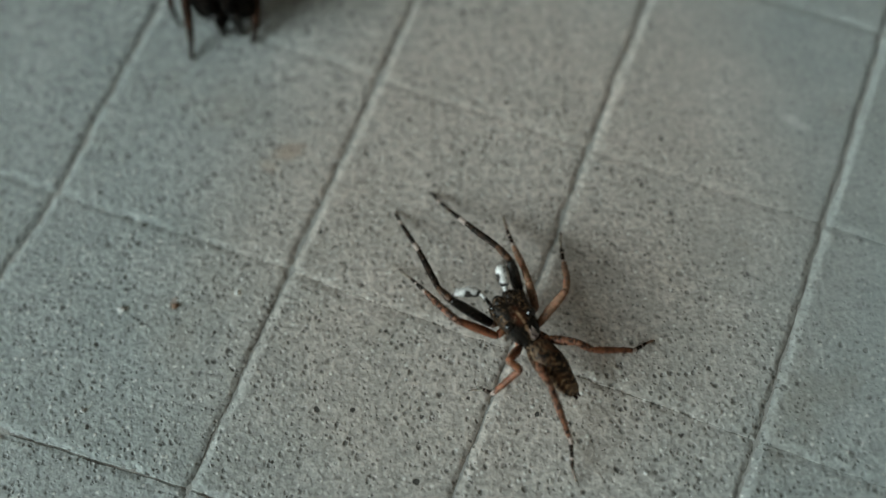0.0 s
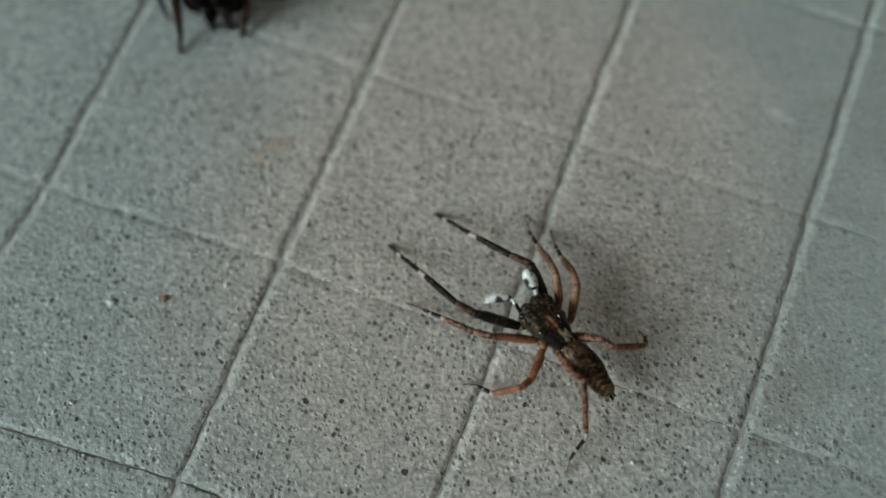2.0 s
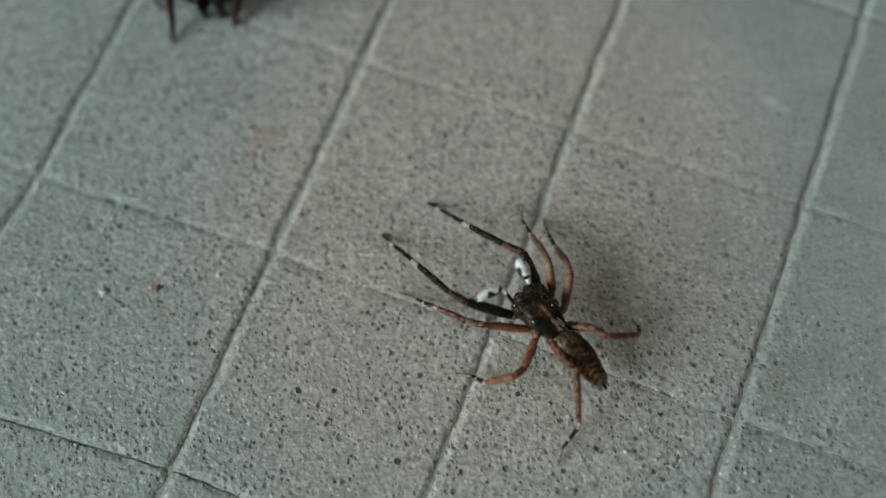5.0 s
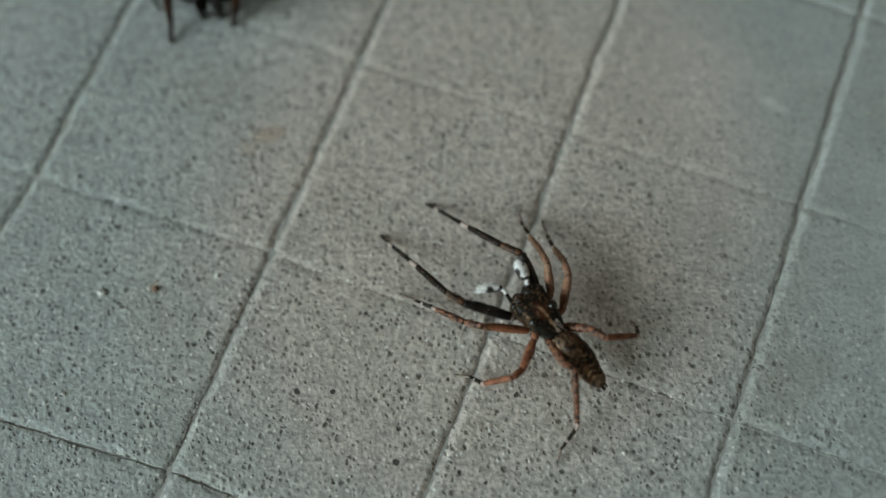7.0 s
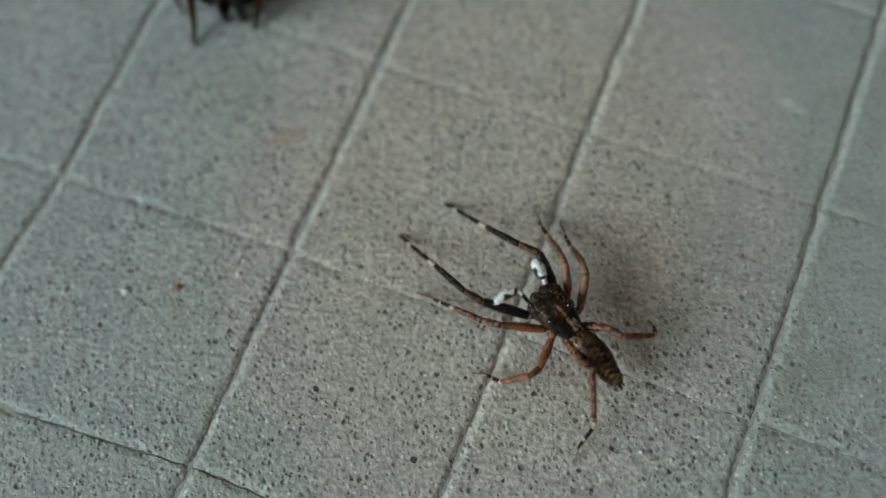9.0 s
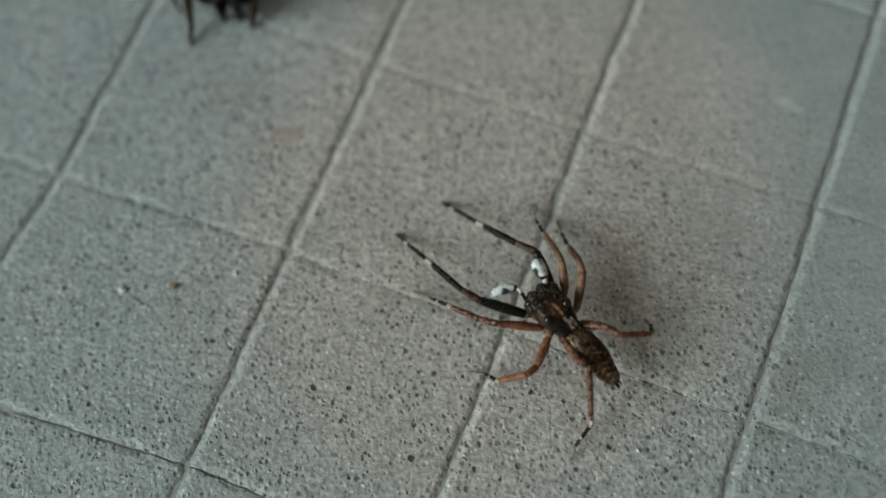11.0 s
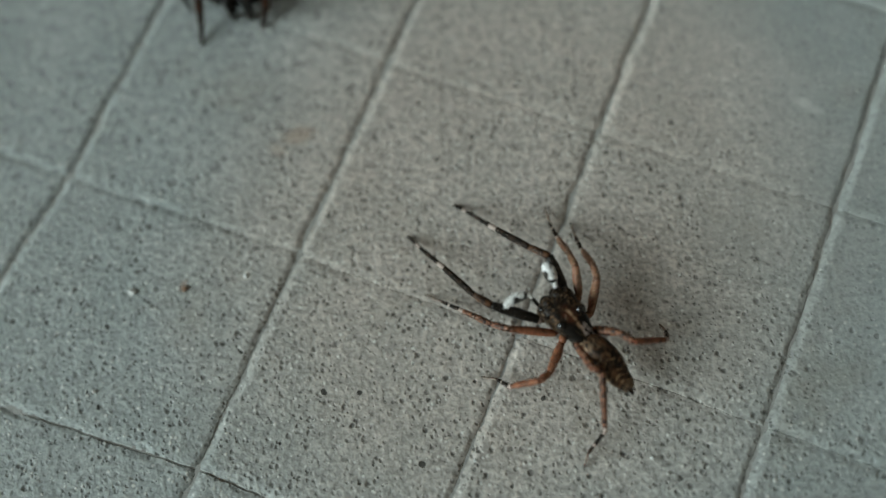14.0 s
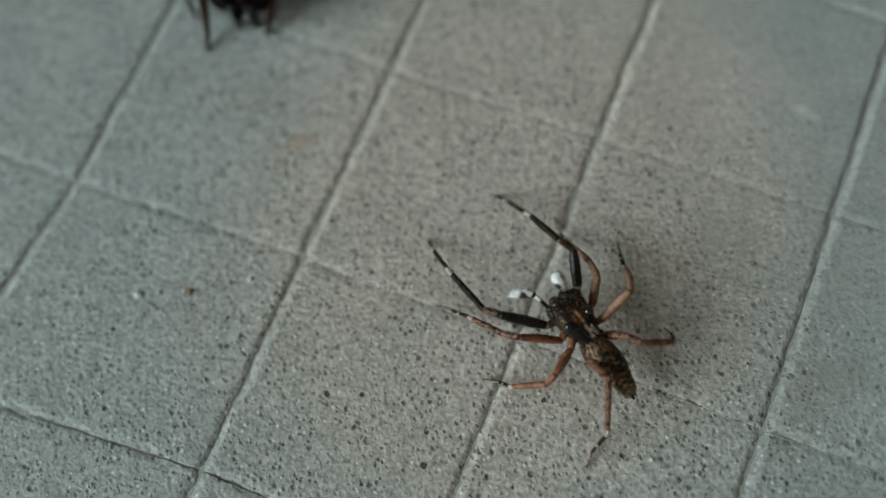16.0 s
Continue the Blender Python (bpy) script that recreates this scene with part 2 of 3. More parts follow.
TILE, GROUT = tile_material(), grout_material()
# unseen walls; their beige is chosen to warm the bounced light
WALL, CEILING = plaster_material("wall_paint", (0.42, 0.32, 0.24)), plaster_material("ceiling_paint", (0.5, 0.5, 0.48))
HEAD = head_material()
DARK = hide_material("black_leg", (0.006, 0.005, 0.004), (0.040, 0.025, 0.016), 2.0, 0.48, 0.7, 0.34, gloss=0.4)
AMBER = hide_material("amber_leg", (0.05, 0.019, 0.010), (0.37, 0.142, 0.072), 1.4, 0.28, 0.56, 0.36, gloss=0.25, clear=0.2)
DUSKY = hide_material("dusky_leg", (0.008, 0.0055, 0.004), (0.078, 0.045, 0.028), 1.8, 0.42, 0.66, 0.5, gloss=0.14)
SPECKLED = hide_material("speckled_leg", (0.024, 0.011, 0.007), (0.33, 0.14, 0.078), 2.6, 0.42, 0.55, 0.36, gloss=0.25, clear=0.15)
BROWN = hide_material("brown_leg", (0.02, 0.010, 0.005), (0.19, 0.085, 0.04), 2.2, 0.38, 0.62, 0.36, gloss=0.3)
TAN = hide_material("tan_leg", (0.14, 0.07, 0.042), (0.42, 0.225, 0.14), 1.4, 0.3, 0.58, 0.4, gloss=0.25, clear=0.25)
UMBER = hide_material("umber_leg", (0.012, 0.007, 0.004), (0.055, 0.028, 0.016), 1.6, 0.38, 0.64, 0.5, gloss=0.2)
FAINT = hide_material("pale_tarsus", (0.16, 0.11, 0.08), (0.42, 0.35, 0.29), 2.4, 0.36, 0.6, 0.5, gloss=0.25, clear=0.3)
# farther spider's black coat, with its face's shade put into the colour
SHADED_BLACK = hide_material("shaded_black", (0.004, 0.0033, 0.0026), (0.014, 0.009, 0.006), 1.5, 0.45, 0.7, 0.85, gloss=0.06)
RUSSET = hide_material("russet_leg", (0.02, 0.009, 0.005), (0.085, 0.036, 0.019), 1.4, 0.38, 0.62, 0.6, gloss=0.12)
ABDOMEN = abdomen_material()
WHITE = club_material()
PALE = plain_material("pale_band", (0.66, 0.52, 0.45), 0.5, 0.4, 0.45, 3.0)
GOLD = plain_material("golden_hair", (0.24, 0.13, 0.045), 0.4, 0.5, 0.5)
GREY = plain_material("grey_hair", (0.10, 0.065, 0.038), 0.5, 0.5, 0.4)
EYE = plain_material("black_eye", (0.006, 0.005, 0.005), 0.06, 0.8, 0.1)
QUARTZ = plain_material("quartz_grain", (0.75, 0.75, 0.72), 0.2, 0.6, 0.2)
CRUMB = plain_material("red_crumb", (0.36, 0.23, 0.16), 0.8, 0.2, 0.4)
FRAME = plain_material("white_window_frame", (0.78, 0.78, 0.76), 0.4, 0.5, 0.05, 0.02)


def glass_material():
    n = Nodes("window_glass")
    n.bsdf.inputs["Transmission Weight"].default_value = 1.0
    return n.finish((1.0, 1.0, 1.0), 0.0, 0.5)


GLASS = glass_material()


# ---- making meshes ----
def part(name, bm, materials, parent=None, label="", smooth=True):
    """Links a bmesh, in metres, as one mesh object under a thing or a part."""
    mesh = bpy.data.meshes.new(name)
    bmesh.ops.recalc_face_normals(bm, faces=bm.faces[:]) if len(bm.faces) < 4000 and not bm.faces.layers.int.get("hair") else None
    for face in bm.faces:
        face.smooth = smooth
    bm.to_mesh(mesh)
    bm.free()
    for material in materials if isinstance(materials, (list, tuple)) else [materials]:
        mesh.materials.append(material)
    ob = new(name, mesh)
    ob.parent = parent
    return tagged(ob, label)


def box(bm, x0, x1, y0, y1, z0, z1):
    verts = [bm.verts.new((x, y, z)) for x in (x0, x1) for y in (y0, y1) for z in (z0, z1)]
    for quad in ((0, 1, 3, 2), (4, 6, 7, 5), (0, 4, 5, 1), (2, 3, 7, 6), (0, 2, 6, 4), (1, 5, 7, 3)):
        bm.faces.new([verts[i] for i in quad])


def skin(bm, rings, closed=True, slots=None):
    """Joins rings of vertices into a tube with closed ends."""
    made = [[bm.verts.new(p) for p in ring] for ring in rings]
    for k, (a, b) in enumerate(zip(made, made[1:])):
        for i in range(len(a)):
            j = (i + 1) % len(a)
            face = bm.faces.new((a[i], a[j], b[j], b[i]))
            face.material_index = slots[k] if slots else 0
    if closed:
        first, last = bm.faces.new(made[0][::-1]), bm.faces.new(made[-1])
        if slots:
            first.material_index, last.material_index = slots[0], slots[-1]


def loft(bm, sections, sides=28, power=2.4, rough=0.0, seed=0):
    """A body along x. Sections in millimetres: x, half width, bottom, top."""
    rings = []
    for x, w, low, high in sections:
        ring = []
        for k in range(sides):
            a = 2 * math.pi * k / sides
            c, s = math.cos(a), math.sin(a)
            y = w * math.copysign(abs(c) ** (2 / power), c)
            z = (low + high) / 2 + (high - low) / 2 * math.copysign(abs(s) ** (2 / power), s)
            d = rough * noise.noise(Vector((x * 2.3, y * 2.3 + seed, z * 2.3)))
            ring.append(((x + d * 0.3) * MM, (y + d) * MM, (z + d) * MM))
        rings.append(ring)
    skin(bm, rings)


def smooth_sections(sections, steps=4):
    """More sections between the given ones, on a smooth line."""
    rows, out = np.array(sections, float), []
    for i in range(len(rows) - 1):
        p0, p1, p2, p3 = (rows[min(max(k, 0), len(rows) - 1)] for k in (i - 1, i, i + 1, i + 2))
        for s in range(steps):
            u = s / steps
            out.append(0.5 * (2 * p1 + (p2 - p0) * u + (2 * p0 - 5 * p1 + 4 * p2 - p3) * u ** 2 + (3 * p1 - p0 - 3 * p2 + p3) * u ** 3))
    out.append(rows[-1])
    return out


def limb(bm, length, profile, sides=12, seed=0):
    """A limb along z from 0 to length, in millimetres. Profile: share of the length, radius, material slot from there on."""
    rings, slots = [], []
    for k, (u, r, slot) in enumerate(profile):
        ring = []
        for i in range(sides):
            a = 2 * math.pi * i / sides
            d = r * (1 + 0.10 * noise.noise(Vector((math.cos(a) * 1.5 + seed, math.sin(a) * 1.5, u * length * 2))))
            ring.append((d * math.cos(a) * MM, d * math.sin(a) * MM, u * length * MM))
        rings.append(ring)
        slots.append(slot)
    skin(bm, rings, slots=slots[:-1])


def bristle(bm, root, way, length, width, slot=0):
    """One hair: a thin three-sided spike."""
    way = way.normalized()
    side = way.orthogonal().normalized()
    other = way.cross(side)
    foot = [bm.verts.new(root + (side * math.cos(a) + other * math.sin(a)) * width) for a in (0.0, 2.1, 4.2)]
    tip = bm.verts.new(root + way * length)
    for i in range(3):
        bm.faces.new((foot[i], foot[(i + 1) % 3], tip)).material_index = slot


def fur(bm, count, length, width, lean, rng, slots=(0,), keep=None):
    """Hairs on the faces that the mesh has so far, leaning along lean."""
    faces = [f for f in bm.faces if keep is None or keep(f.calc_center_median())]
    areas = np.array([f.calc_area() for f in faces])
    picks = rng.choice(len(faces), count, p=areas / areas.sum())
    roots = []
    for k in picks:
        f = faces[k]
        w = rng.dirichlet([1.0] * len(f.verts))
        roots.append((sum((v.co * float(a) for v, a in zip(f.verts, w)), Vector()), f.normal.copy()))
    for root, normal in roots:
        shake = Vector(rng.normal(0, 0.25, 3))
        way = normal * 0.55 + Vector(lean) + shake
        bristle(bm, root, way, length * MM * rng.uniform(0.5, 1.3), width * MM, int(rng.choice(slots)))


def ball(bm, x, y, z, r, squash=1.0, segments=12):
    m = Matrix.Translation((x * MM, y * MM, z * MM)) @ Matrix.Diagonal((1, 1, squash, 1))
    bmesh.ops.create_uvsphere(bm, u_segments=segments, v_segments=max(6, segments // 2 + 2), radius=r * MM, matrix=m)


# ---- the room: unseen, added to close the place ----
HALF = 1.4

def build_room():
    half, high, thick = HALF, 2.4, 0.15
    w = WINDOW
    bm = bmesh.new()
    box(bm, -half, half, -half, half, -0.12, -0.0002)
    floor = tagged(part("floor", bm, GROUT, smooth=False), "floor of small square grey stoneware tiles with narrow dark joints", "floor", kind="structure")
    for name, spans in (("wall_north", (-half - thick, half + thick, half, half + thick)), ("wall_south", (-half - thick, half + thick, -half - thick, -half)),
                        ("wall_east", (half, half + thick, -half, half))):
        bm = bmesh.new()
        box(bm, *spans, -0.12, high)
        tagged(part(name, bm, WALL, smooth=False), "plain beige painted wall", "wall", kind="structure")
    bm = bmesh.new()
    box(bm, -half - thick, -half, -half, w["y0"], -0.12, high)
    box(bm, -half - thick, -half, w["y1"], half, -0.12, high)
    box(bm, -half - thick, -half, w["y0"], w["y1"], -0.12, w["z0"])
    box(bm, -half - thick, -half, w["y0"], w["y1"], w["z1"], high)
    tagged(part("wall_west", bm, WALL, smooth=False), "plain beige painted wall with a window opening", "wall", kind="structure")
    bm = bmesh.new()
    box(bm, -half - thick, half + thick, -half - thick, half + thick, high, high + 0.12)
    tagged(part("ceiling", bm, CEILING, smooth=False), "plain white painted ceiling", "ceiling", kind="structure")
    window = tagged(new("window_1"), "plain white framed window that lets daylight in", "window", kind="structure")
    window.location = (-half - thick / 2, 0, 0)
    bm = bmesh.new()
    edge = 0.05
    box(bm, -0.03, 0.03, w["y0"], w["y0"] + edge, w["z0"], w["z1"])
    box(bm, -0.03, 0.03, w["y1"] - edge, w["y1"], w["z0"], w["z1"])
    box(bm, -0.03, 0.03, w["y0"] + edge, w["y1"] - edge, w["z0"], w["z0"] + edge)
    box(bm, -0.03, 0.03, w["y0"] + edge, w["y1"] - edge, w["z1"] - edge, w["z1"])
    part("window_frame", bm, FRAME, window, smooth=False)
    bm = bmesh.new()
    box(bm, -0.003, 0.003, w["y0"] + edge, w["y1"] - edge, w["z0"] + edge, w["z1"] - edge)
    part("pane", bm, GLASS, window, smooth=False).visible_shadow = False
    return floor


# ---- the tiles: a lattice of columns and rows, uneven to fit the camera's view ----
ORIGIN, ALONG, ACROSS = Vector((-22.4, 7.25, 0)), Vector((18.75, -6.95, 0)), Vector((7.1, 17.6, 0))
COLUMNS = {-2: -2.14, -1: -1.108, 0: -0.013, 1: 0.965, 2: 1.984, 3: 3.01}
ROW_DEPTH = {-2: 1.0, -1: 1.0, 1: 0.35}  # these rows have open joints, the others are half filled
ASKEW = {(-1, -1): -0.10, (-2, -1): -0.12, (-2, 0): -0.05, (-1, 0): -0.035}  # corners shifted along the columns to fit the camera's view
SLANT = {(-1, -1): -0.09}


def lattice(i, j):
    u = COLUMNS.get(i, i) + SLANT.get((i, j), 0.0)
    shake = noise.noise_vector(Vector((i * 3.7, j * 5.3, 0.5))) * 0.12
    p = ORIGIN + ALONG * u + ACROSS * (j + ASKEW.get((i, j), 0.0)) + shake
    return Vector((p.x, p.y, 0))


def rim(d, width):
    """How far the rim has dropped at d millimetres from the edge: 1 at the edge, 0 past its width."""
    u = min(max(d / width, 0.0), 1.0)
    return (1 - u) ** 1.3


def lip(d, depth, height, width):
    """Height of a worn lip at d millimetres from the edge: it climbs over its width and fades over three millimetres."""
    d = max(d, 0.0)
    if d < width:
        return -depth + (depth + height) * (d / width) ** 0.9
    return height * (1 - min((d - width) / 3.0, 1.0)) ** 2


def tile_faces(i, j, fine, rng):
    """Vertices (millimetres) and faces of a tile whose rim is worn round: deep along the columns, shallow and broken along the rows."""
    corners = [lattice(i, j), lattice(i + 1, j), lattice(i + 1, j + 1), lattice(i, j + 1)]
    long_u, long_v = (corners[1] - corners[0]).length, (corners[3] - corners[0]).length
    near = [0.035, 0.12, 0.25, 0.4, 0.55, 0.7, 0.9, 1.04] if fine else [0.035, 0.3, 0.5, 0.9]
    steps = 84 if -1 <= i <= 1 and -1 <= j <= 0 else 44 if fine else 2

    def places(size):
        inner = [1.05 + (size - 2.1) * k / steps for k in range(1, steps)]
        return near + inner + [size - d for d in reversed(near)]

    us, vs = places(long_u), places(long_v)
    gap = 0.003 + 0.14 * max(ROW_DEPTH.get(j + 1, 0.5) * 2 - 1, 0)
    vs[0], vs[-1], vs[-2] = 0.003, long_v - gap, long_v - gap - 0.04
    us[-1], us[-2] = long_u - 0.05, long_u - 0.1
    tilt_u, tilt_v, lift = rng.uniform(-0.0016, 0.0016), rng.uniform(-0.0009, 0.0009), rng.uniform(-0.01, 0.01)
    verts, faces = [], []
    for v in vs:
        for u in us:
            s, t = u / long_u, v / long_v
            p = corners[0] * (1 - s) * (1 - t) + corners[1] * s * (1 - t) + corners[2] * s * t + corners[3] * (1 - s) * t
            z = lift + tilt_u * (u - long_u / 2) + tilt_v * (v - long_v / 2)
            broken = max(0.65 + 0.7 * noise.noise(Vector((p.x * 0.28, p.y * 0.28, 40.0))), 0.25) if fine else 0.5
            bent = noise.noise_vector(Vector((p.x, p.y, 60.0)) * 0.3) * 0.16 + noise.noise_vector(Vector((p.x, p.y, 70.0)) * 1.1) * 0.09 + noise.noise_vector(Vector((p.x, p.y, 80.0)) * 2.6) * 0.04
            p = p + Vector((bent.x, bent.y, 0))
            ragged, chips, worn = 0.0, 0.0, 1.0
            if fine:
                q = Vector((p.x, p.y, i * 7.0 + j * 3.0))
                ragged = noise.noise(q * 0.8) * 0.22 + noise.noise(q * 2.6) * 0.16
                chips = noise.noise(q * 3.6) * 0.3 * ROW_DEPTH.get(j, 0.5)
                worn = 0.95 + 0.35 * noise.noise(q * 0.45)
                z += 0.018 * noise.noise(Vector((p.x, p.y, 1.0)) * 1.2) + 0.03 * noise.noise(Vector((p.x, p.y, 2.0)) * 0.35)
            # the edge that faces the window is a worn lip: up from the joint, then gently down to the face
            z += worn * (lip(u + ragged * 0.7, 0.30, 0.045, 0.75) if fine else 0.0) - 0.2 * worn * rim(long_u - 0.05 - u + ragged * 0.6, 0.5)
            z += broken * ROW_DEPTH.get(j, 0.5) * (lip(v + ragged * 1.5 + chips, 0.34, 0.065, 0.6) if fine else 0.0)
            z -= broken * ROW_DEPTH.get(j + 1, 0.5) * 0.24 * rim(long_v - 0.08 - v + ragged * 1.4 + chips, 0.5)
            z = max(z, -0.5)
            verts.append((p.x, p.y, z))
    wide, tall = len(us), len(vs)
    for b in range(tall - 1):
        for a in range(wide - 1):
            k = b * wide + a
            faces.append((k, k + 1, k + 1 + wide, k + wide))
    ring = [a for a in range(wide)] + [b * wide + wide - 1 for b in range(1, tall)] + [(tall - 1) * wide + a for a in range(wide - 2, -1, -1)] + [b * wide for b in range(tall - 2, 0, -1)]
    base = len(verts)
    verts += [(verts[k][0], verts[k][1], -0.9) for k in ring]
    for n in range(len(ring)):
        m = (n + 1) % len(ring)
        faces.append((ring[n], base + n, base + m, ring[m]))
    return verts, faces


def build_tiles(floor):
    rng = random.Random(5)
    for i in range(-7, 8):
        for j in range(-7, 8):
            seen = -3 <= i <= 3 and -2 <= j <= 2
            verts, faces = tile_faces(i, j, seen, rng)
            mesh = bpy.data.meshes.new("tile")
            mesh.from_pydata([(x * MM, y * MM, z * MM) for x, y, z in verts], [], faces)
            mesh.polygons.foreach_set("use_smooth", [True] * len(faces))
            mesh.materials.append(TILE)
            new("tile", mesh).parent = floor
    # the rest of the floor, as far as the walls
    verts, faces = [], []
    reach = HALF / MM - 4
    for i in range(-125, 126):
        for j in range(-125, 126):
            if -7 <= i <= 7 and -7 <= j <= 7:
                continue
            corners = [ORIGIN + ALONG * COLUMNS.get(a, a) + ACROSS * b for a, b in ((i, j), (i + 1, j), (i + 1, j + 1), (i, j + 1))]
            if max(max(abs(c.x), abs(c.y)) for c in corners) > reach:
                continue
            centre, base, lift = sum(corners, Vector()) / 4, len(verts), rng.uniform(-0.03, 0.03)
            for share, z in ((0.994, -0.9), (0.994, -0.25), (0.95, 0.0)):
                verts += [((centre.x + (c.x - centre.x) * share) * MM, (centre.y + (c.y - centre.y) * share) * MM, (z + lift) * MM) for c in corners]
            for ring in (0, 4):
                faces += [(base + ring + k, base + ring + (k + 1) % 4, base + ring + 4 + (k + 1) % 4, base + ring + 4 + k) for k in range(4)]
            faces.append((base + 8, base + 9, base + 10, base + 11))
    mesh = bpy.data.meshes.new("farther_tiles")
    mesh.from_pydata(verts, [], faces)
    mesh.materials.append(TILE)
    far = new("farther_tiles", mesh)
    far.parent = floor
    tagged(far, "more of the same grey tiles", kind="stuff")


# ---- spiders ----
def build_body(spider, rng, size=(1.0, 1.0, 1.0), materials=(HEAD, ABDOMEN, GOLD, GREY), eye=EYE):
    """Head, eyes, jaws and abdomen, facing +x, with the waist over the origin. Returns the abdomen."""

    def grown(bm):
        bmesh.ops.scale(bm, vec=size, verts=bm.verts[:])
        return bm

    bm = bmesh.new()
    loft(bm, smooth_sections([(-0.25, 0.35, 2.6, 3.2), (0.0, 0.75, 2.1, 3.5), (0.7, 1.12, 1.8, 3.95), (1.7, 1.34, 1.7, 4.3),
         (2.7, 1.48, 1.75, 4.4), (3.5, 1.52, 1.9, 4.25), (3.95, 1.42, 2.1, 3.95), (4.15, 1.1, 2.4, 3.6)]), 32, 2.9, 0.07, 3)
    bm.normal_update()
    fur(bm, 700, 0.24, 0.016, (-0.8, 0, 0.0), rng, (1, 1, 2, 0, 0, 0), lambda c: c.z > 2.4 * MM and (c.x > 1.3 * MM or abs(c.y) < 0.35 * MM))
    fur(bm, 40, 0.4, 0.03, (-0.9, 0, 0.0), rng, (3,), lambda c: c.z > 3.2 * MM and 0.2 * MM < c.x < 1.0 * MM and -0.6 * MM < c.y < 0.1 * MM)
    fur(bm, 140, 0.65, 0.012, (0.5, 0, 0.6), rng, (0, 2), lambda c: c.x > 2.6 * MM and c.z > 3.4 * MM)
    for side in (1, -1):  # the mound under either hind eye
        ball(bm, 1.85, side * 1.0, 3.98, 0.46, 0.75)
    for x, y, z, r in ((3.75, 0.5, 3.75, 0.55), (3.75, -0.5, 3.75, 0.55), (3.4, 1.15, 3.75, 0.42), (3.4, -1.15, 3.75, 0.42)):
        ball(bm, x, y, z, r, 0.8)
    head = part("cephalothorax", grown(bm), [materials[0], materials[2], materials[3], PALE if eye is EYE else eye], spider, "blackish-brown hairy head")
    for x, y, z, r in ((4.05, 0.46, 3.35, 0.46), (4.05, -0.46, 3.35, 0.46), (3.75, 1.15, 3.68, 0.28), (3.75, -1.15, 3.68, 0.28), (2.9, 1.26, 4.05, 0.12), (2.9, -1.26, 4.05, 0.12),
                       (1.8, 0.98, 4.1, 0.36), (1.8, -0.98, 4.1, 0.36)):
        bm = bmesh.new()
        ball(bm, x, y, z, r)
        part("eye", grown(bm), eye, head, "glossy black eye")
    for side in (1, -1):
        bm = bmesh.new()
        rings = []
        for k in range(6):
            u = k / 5
            rings.append([((3.95 + 0.35 * u + 0.32 * (1 - 0.5 * u) * math.cos(a)) * MM, (side * 0.42 + 0.34 * (1 - 0.45 * u) * math.sin(a)) * MM, (2.75 - 1.35 * u) * MM)
                          for a in np.linspace(0, 2 * math.pi, 12, endpoint=False)])
        skin(bm, rings)
        part("jaw", grown(bm), DARK, spider)
    bm = bmesh.new()
    loft(bm, smooth_sections([(0.15, 0.25, 2.5, 2.9), (-0.15, 0.65, 2.1, 3.35), (-0.8, 1.05, 1.75, 3.75), (-1.8, 1.22, 1.55, 3.85),
         (-2.9, 1.16, 1.5, 3.6), (-3.9, 0.90, 1.55, 3.1), (-4.7, 0.66, 1.7, 2.7), (-5.15, 0.42, 1.8, 2.4)]), 30, 2.1, 0.10, 8)
    bm.normal_update()
    fur(bm, 600, 0.24, 0.014, (-0.9, 0, 0.0), rng, (0, 0, 1, 3), lambda c: c.z > 1.9 * MM)
    fur(bm, 160, 0.5, 0.010, (-0.4, 0, 0.5), rng, (0, 2), lambda c: c.z > 2.4 * MM)
    abdomen = part("abdomen", grown(bm), [materials[1], materials[2], materials[3], DARK], spider, "brown abdomen with ragged pale chevrons")
    for y, z in ((0.17, 2.25), (-0.17, 2.25), (0.0, 1.95)):
        bm = bmesh.new()
        rings = [[((-5.0 - 0.55 * u) * MM, (y + 0.14 * (1 - 0.6 * u) * math.cos(a)) * MM, (z - 0.1 * u + 0.14 * (1 - 0.6 * u) * math.sin(a)) * MM)
                  for a in np.linspace(0, 2 * math.pi, 8, endpoint=False)] for u in (0.0, 0.35, 0.7, 1.0)]
        skin(bm, rings)
        part("spinneret", grown(bm), UMBER, abdomen)
    return abdomen


SEGMENTS = ("leg", "patella", "tibia", "metatarsus", "tarsus")
HIPS = [Vector((x, y, 2.3)) for x in (2.9, 2.25, 1.6, 0.95) for y in (0.35, -0.35)]
# share of the length, radius in millimetres, slot: 0 main colour, 1 dark, 2 pale
FRONT = ([(0, .30, 2), (.07, .35, 0), (.14, .38, 0), (.4, .44, 0), (.75, .41, 0), (.94, .35, 0), (1, .30, 0)],
         [(0, .28, 0), (.25, .30, 0), (.7, .28, 0), (1, .24, 0)],
         [(0, .23, 0), (.12, .25, 0), (.45, .27, 0), (.8, .235, 0), (.94, .215, 2), (1, .20, 2)],
         [(0, .20, 2), (.1, .21, 2), (.2, .19, 0), (.6, .17, 0), (.86, .16, 0), (1, .14, 0)],
         [(0, .14, 2), (.12, .15, 2), (.3, .14, 0), (.8, .12, 0), (1, .05, 0)])
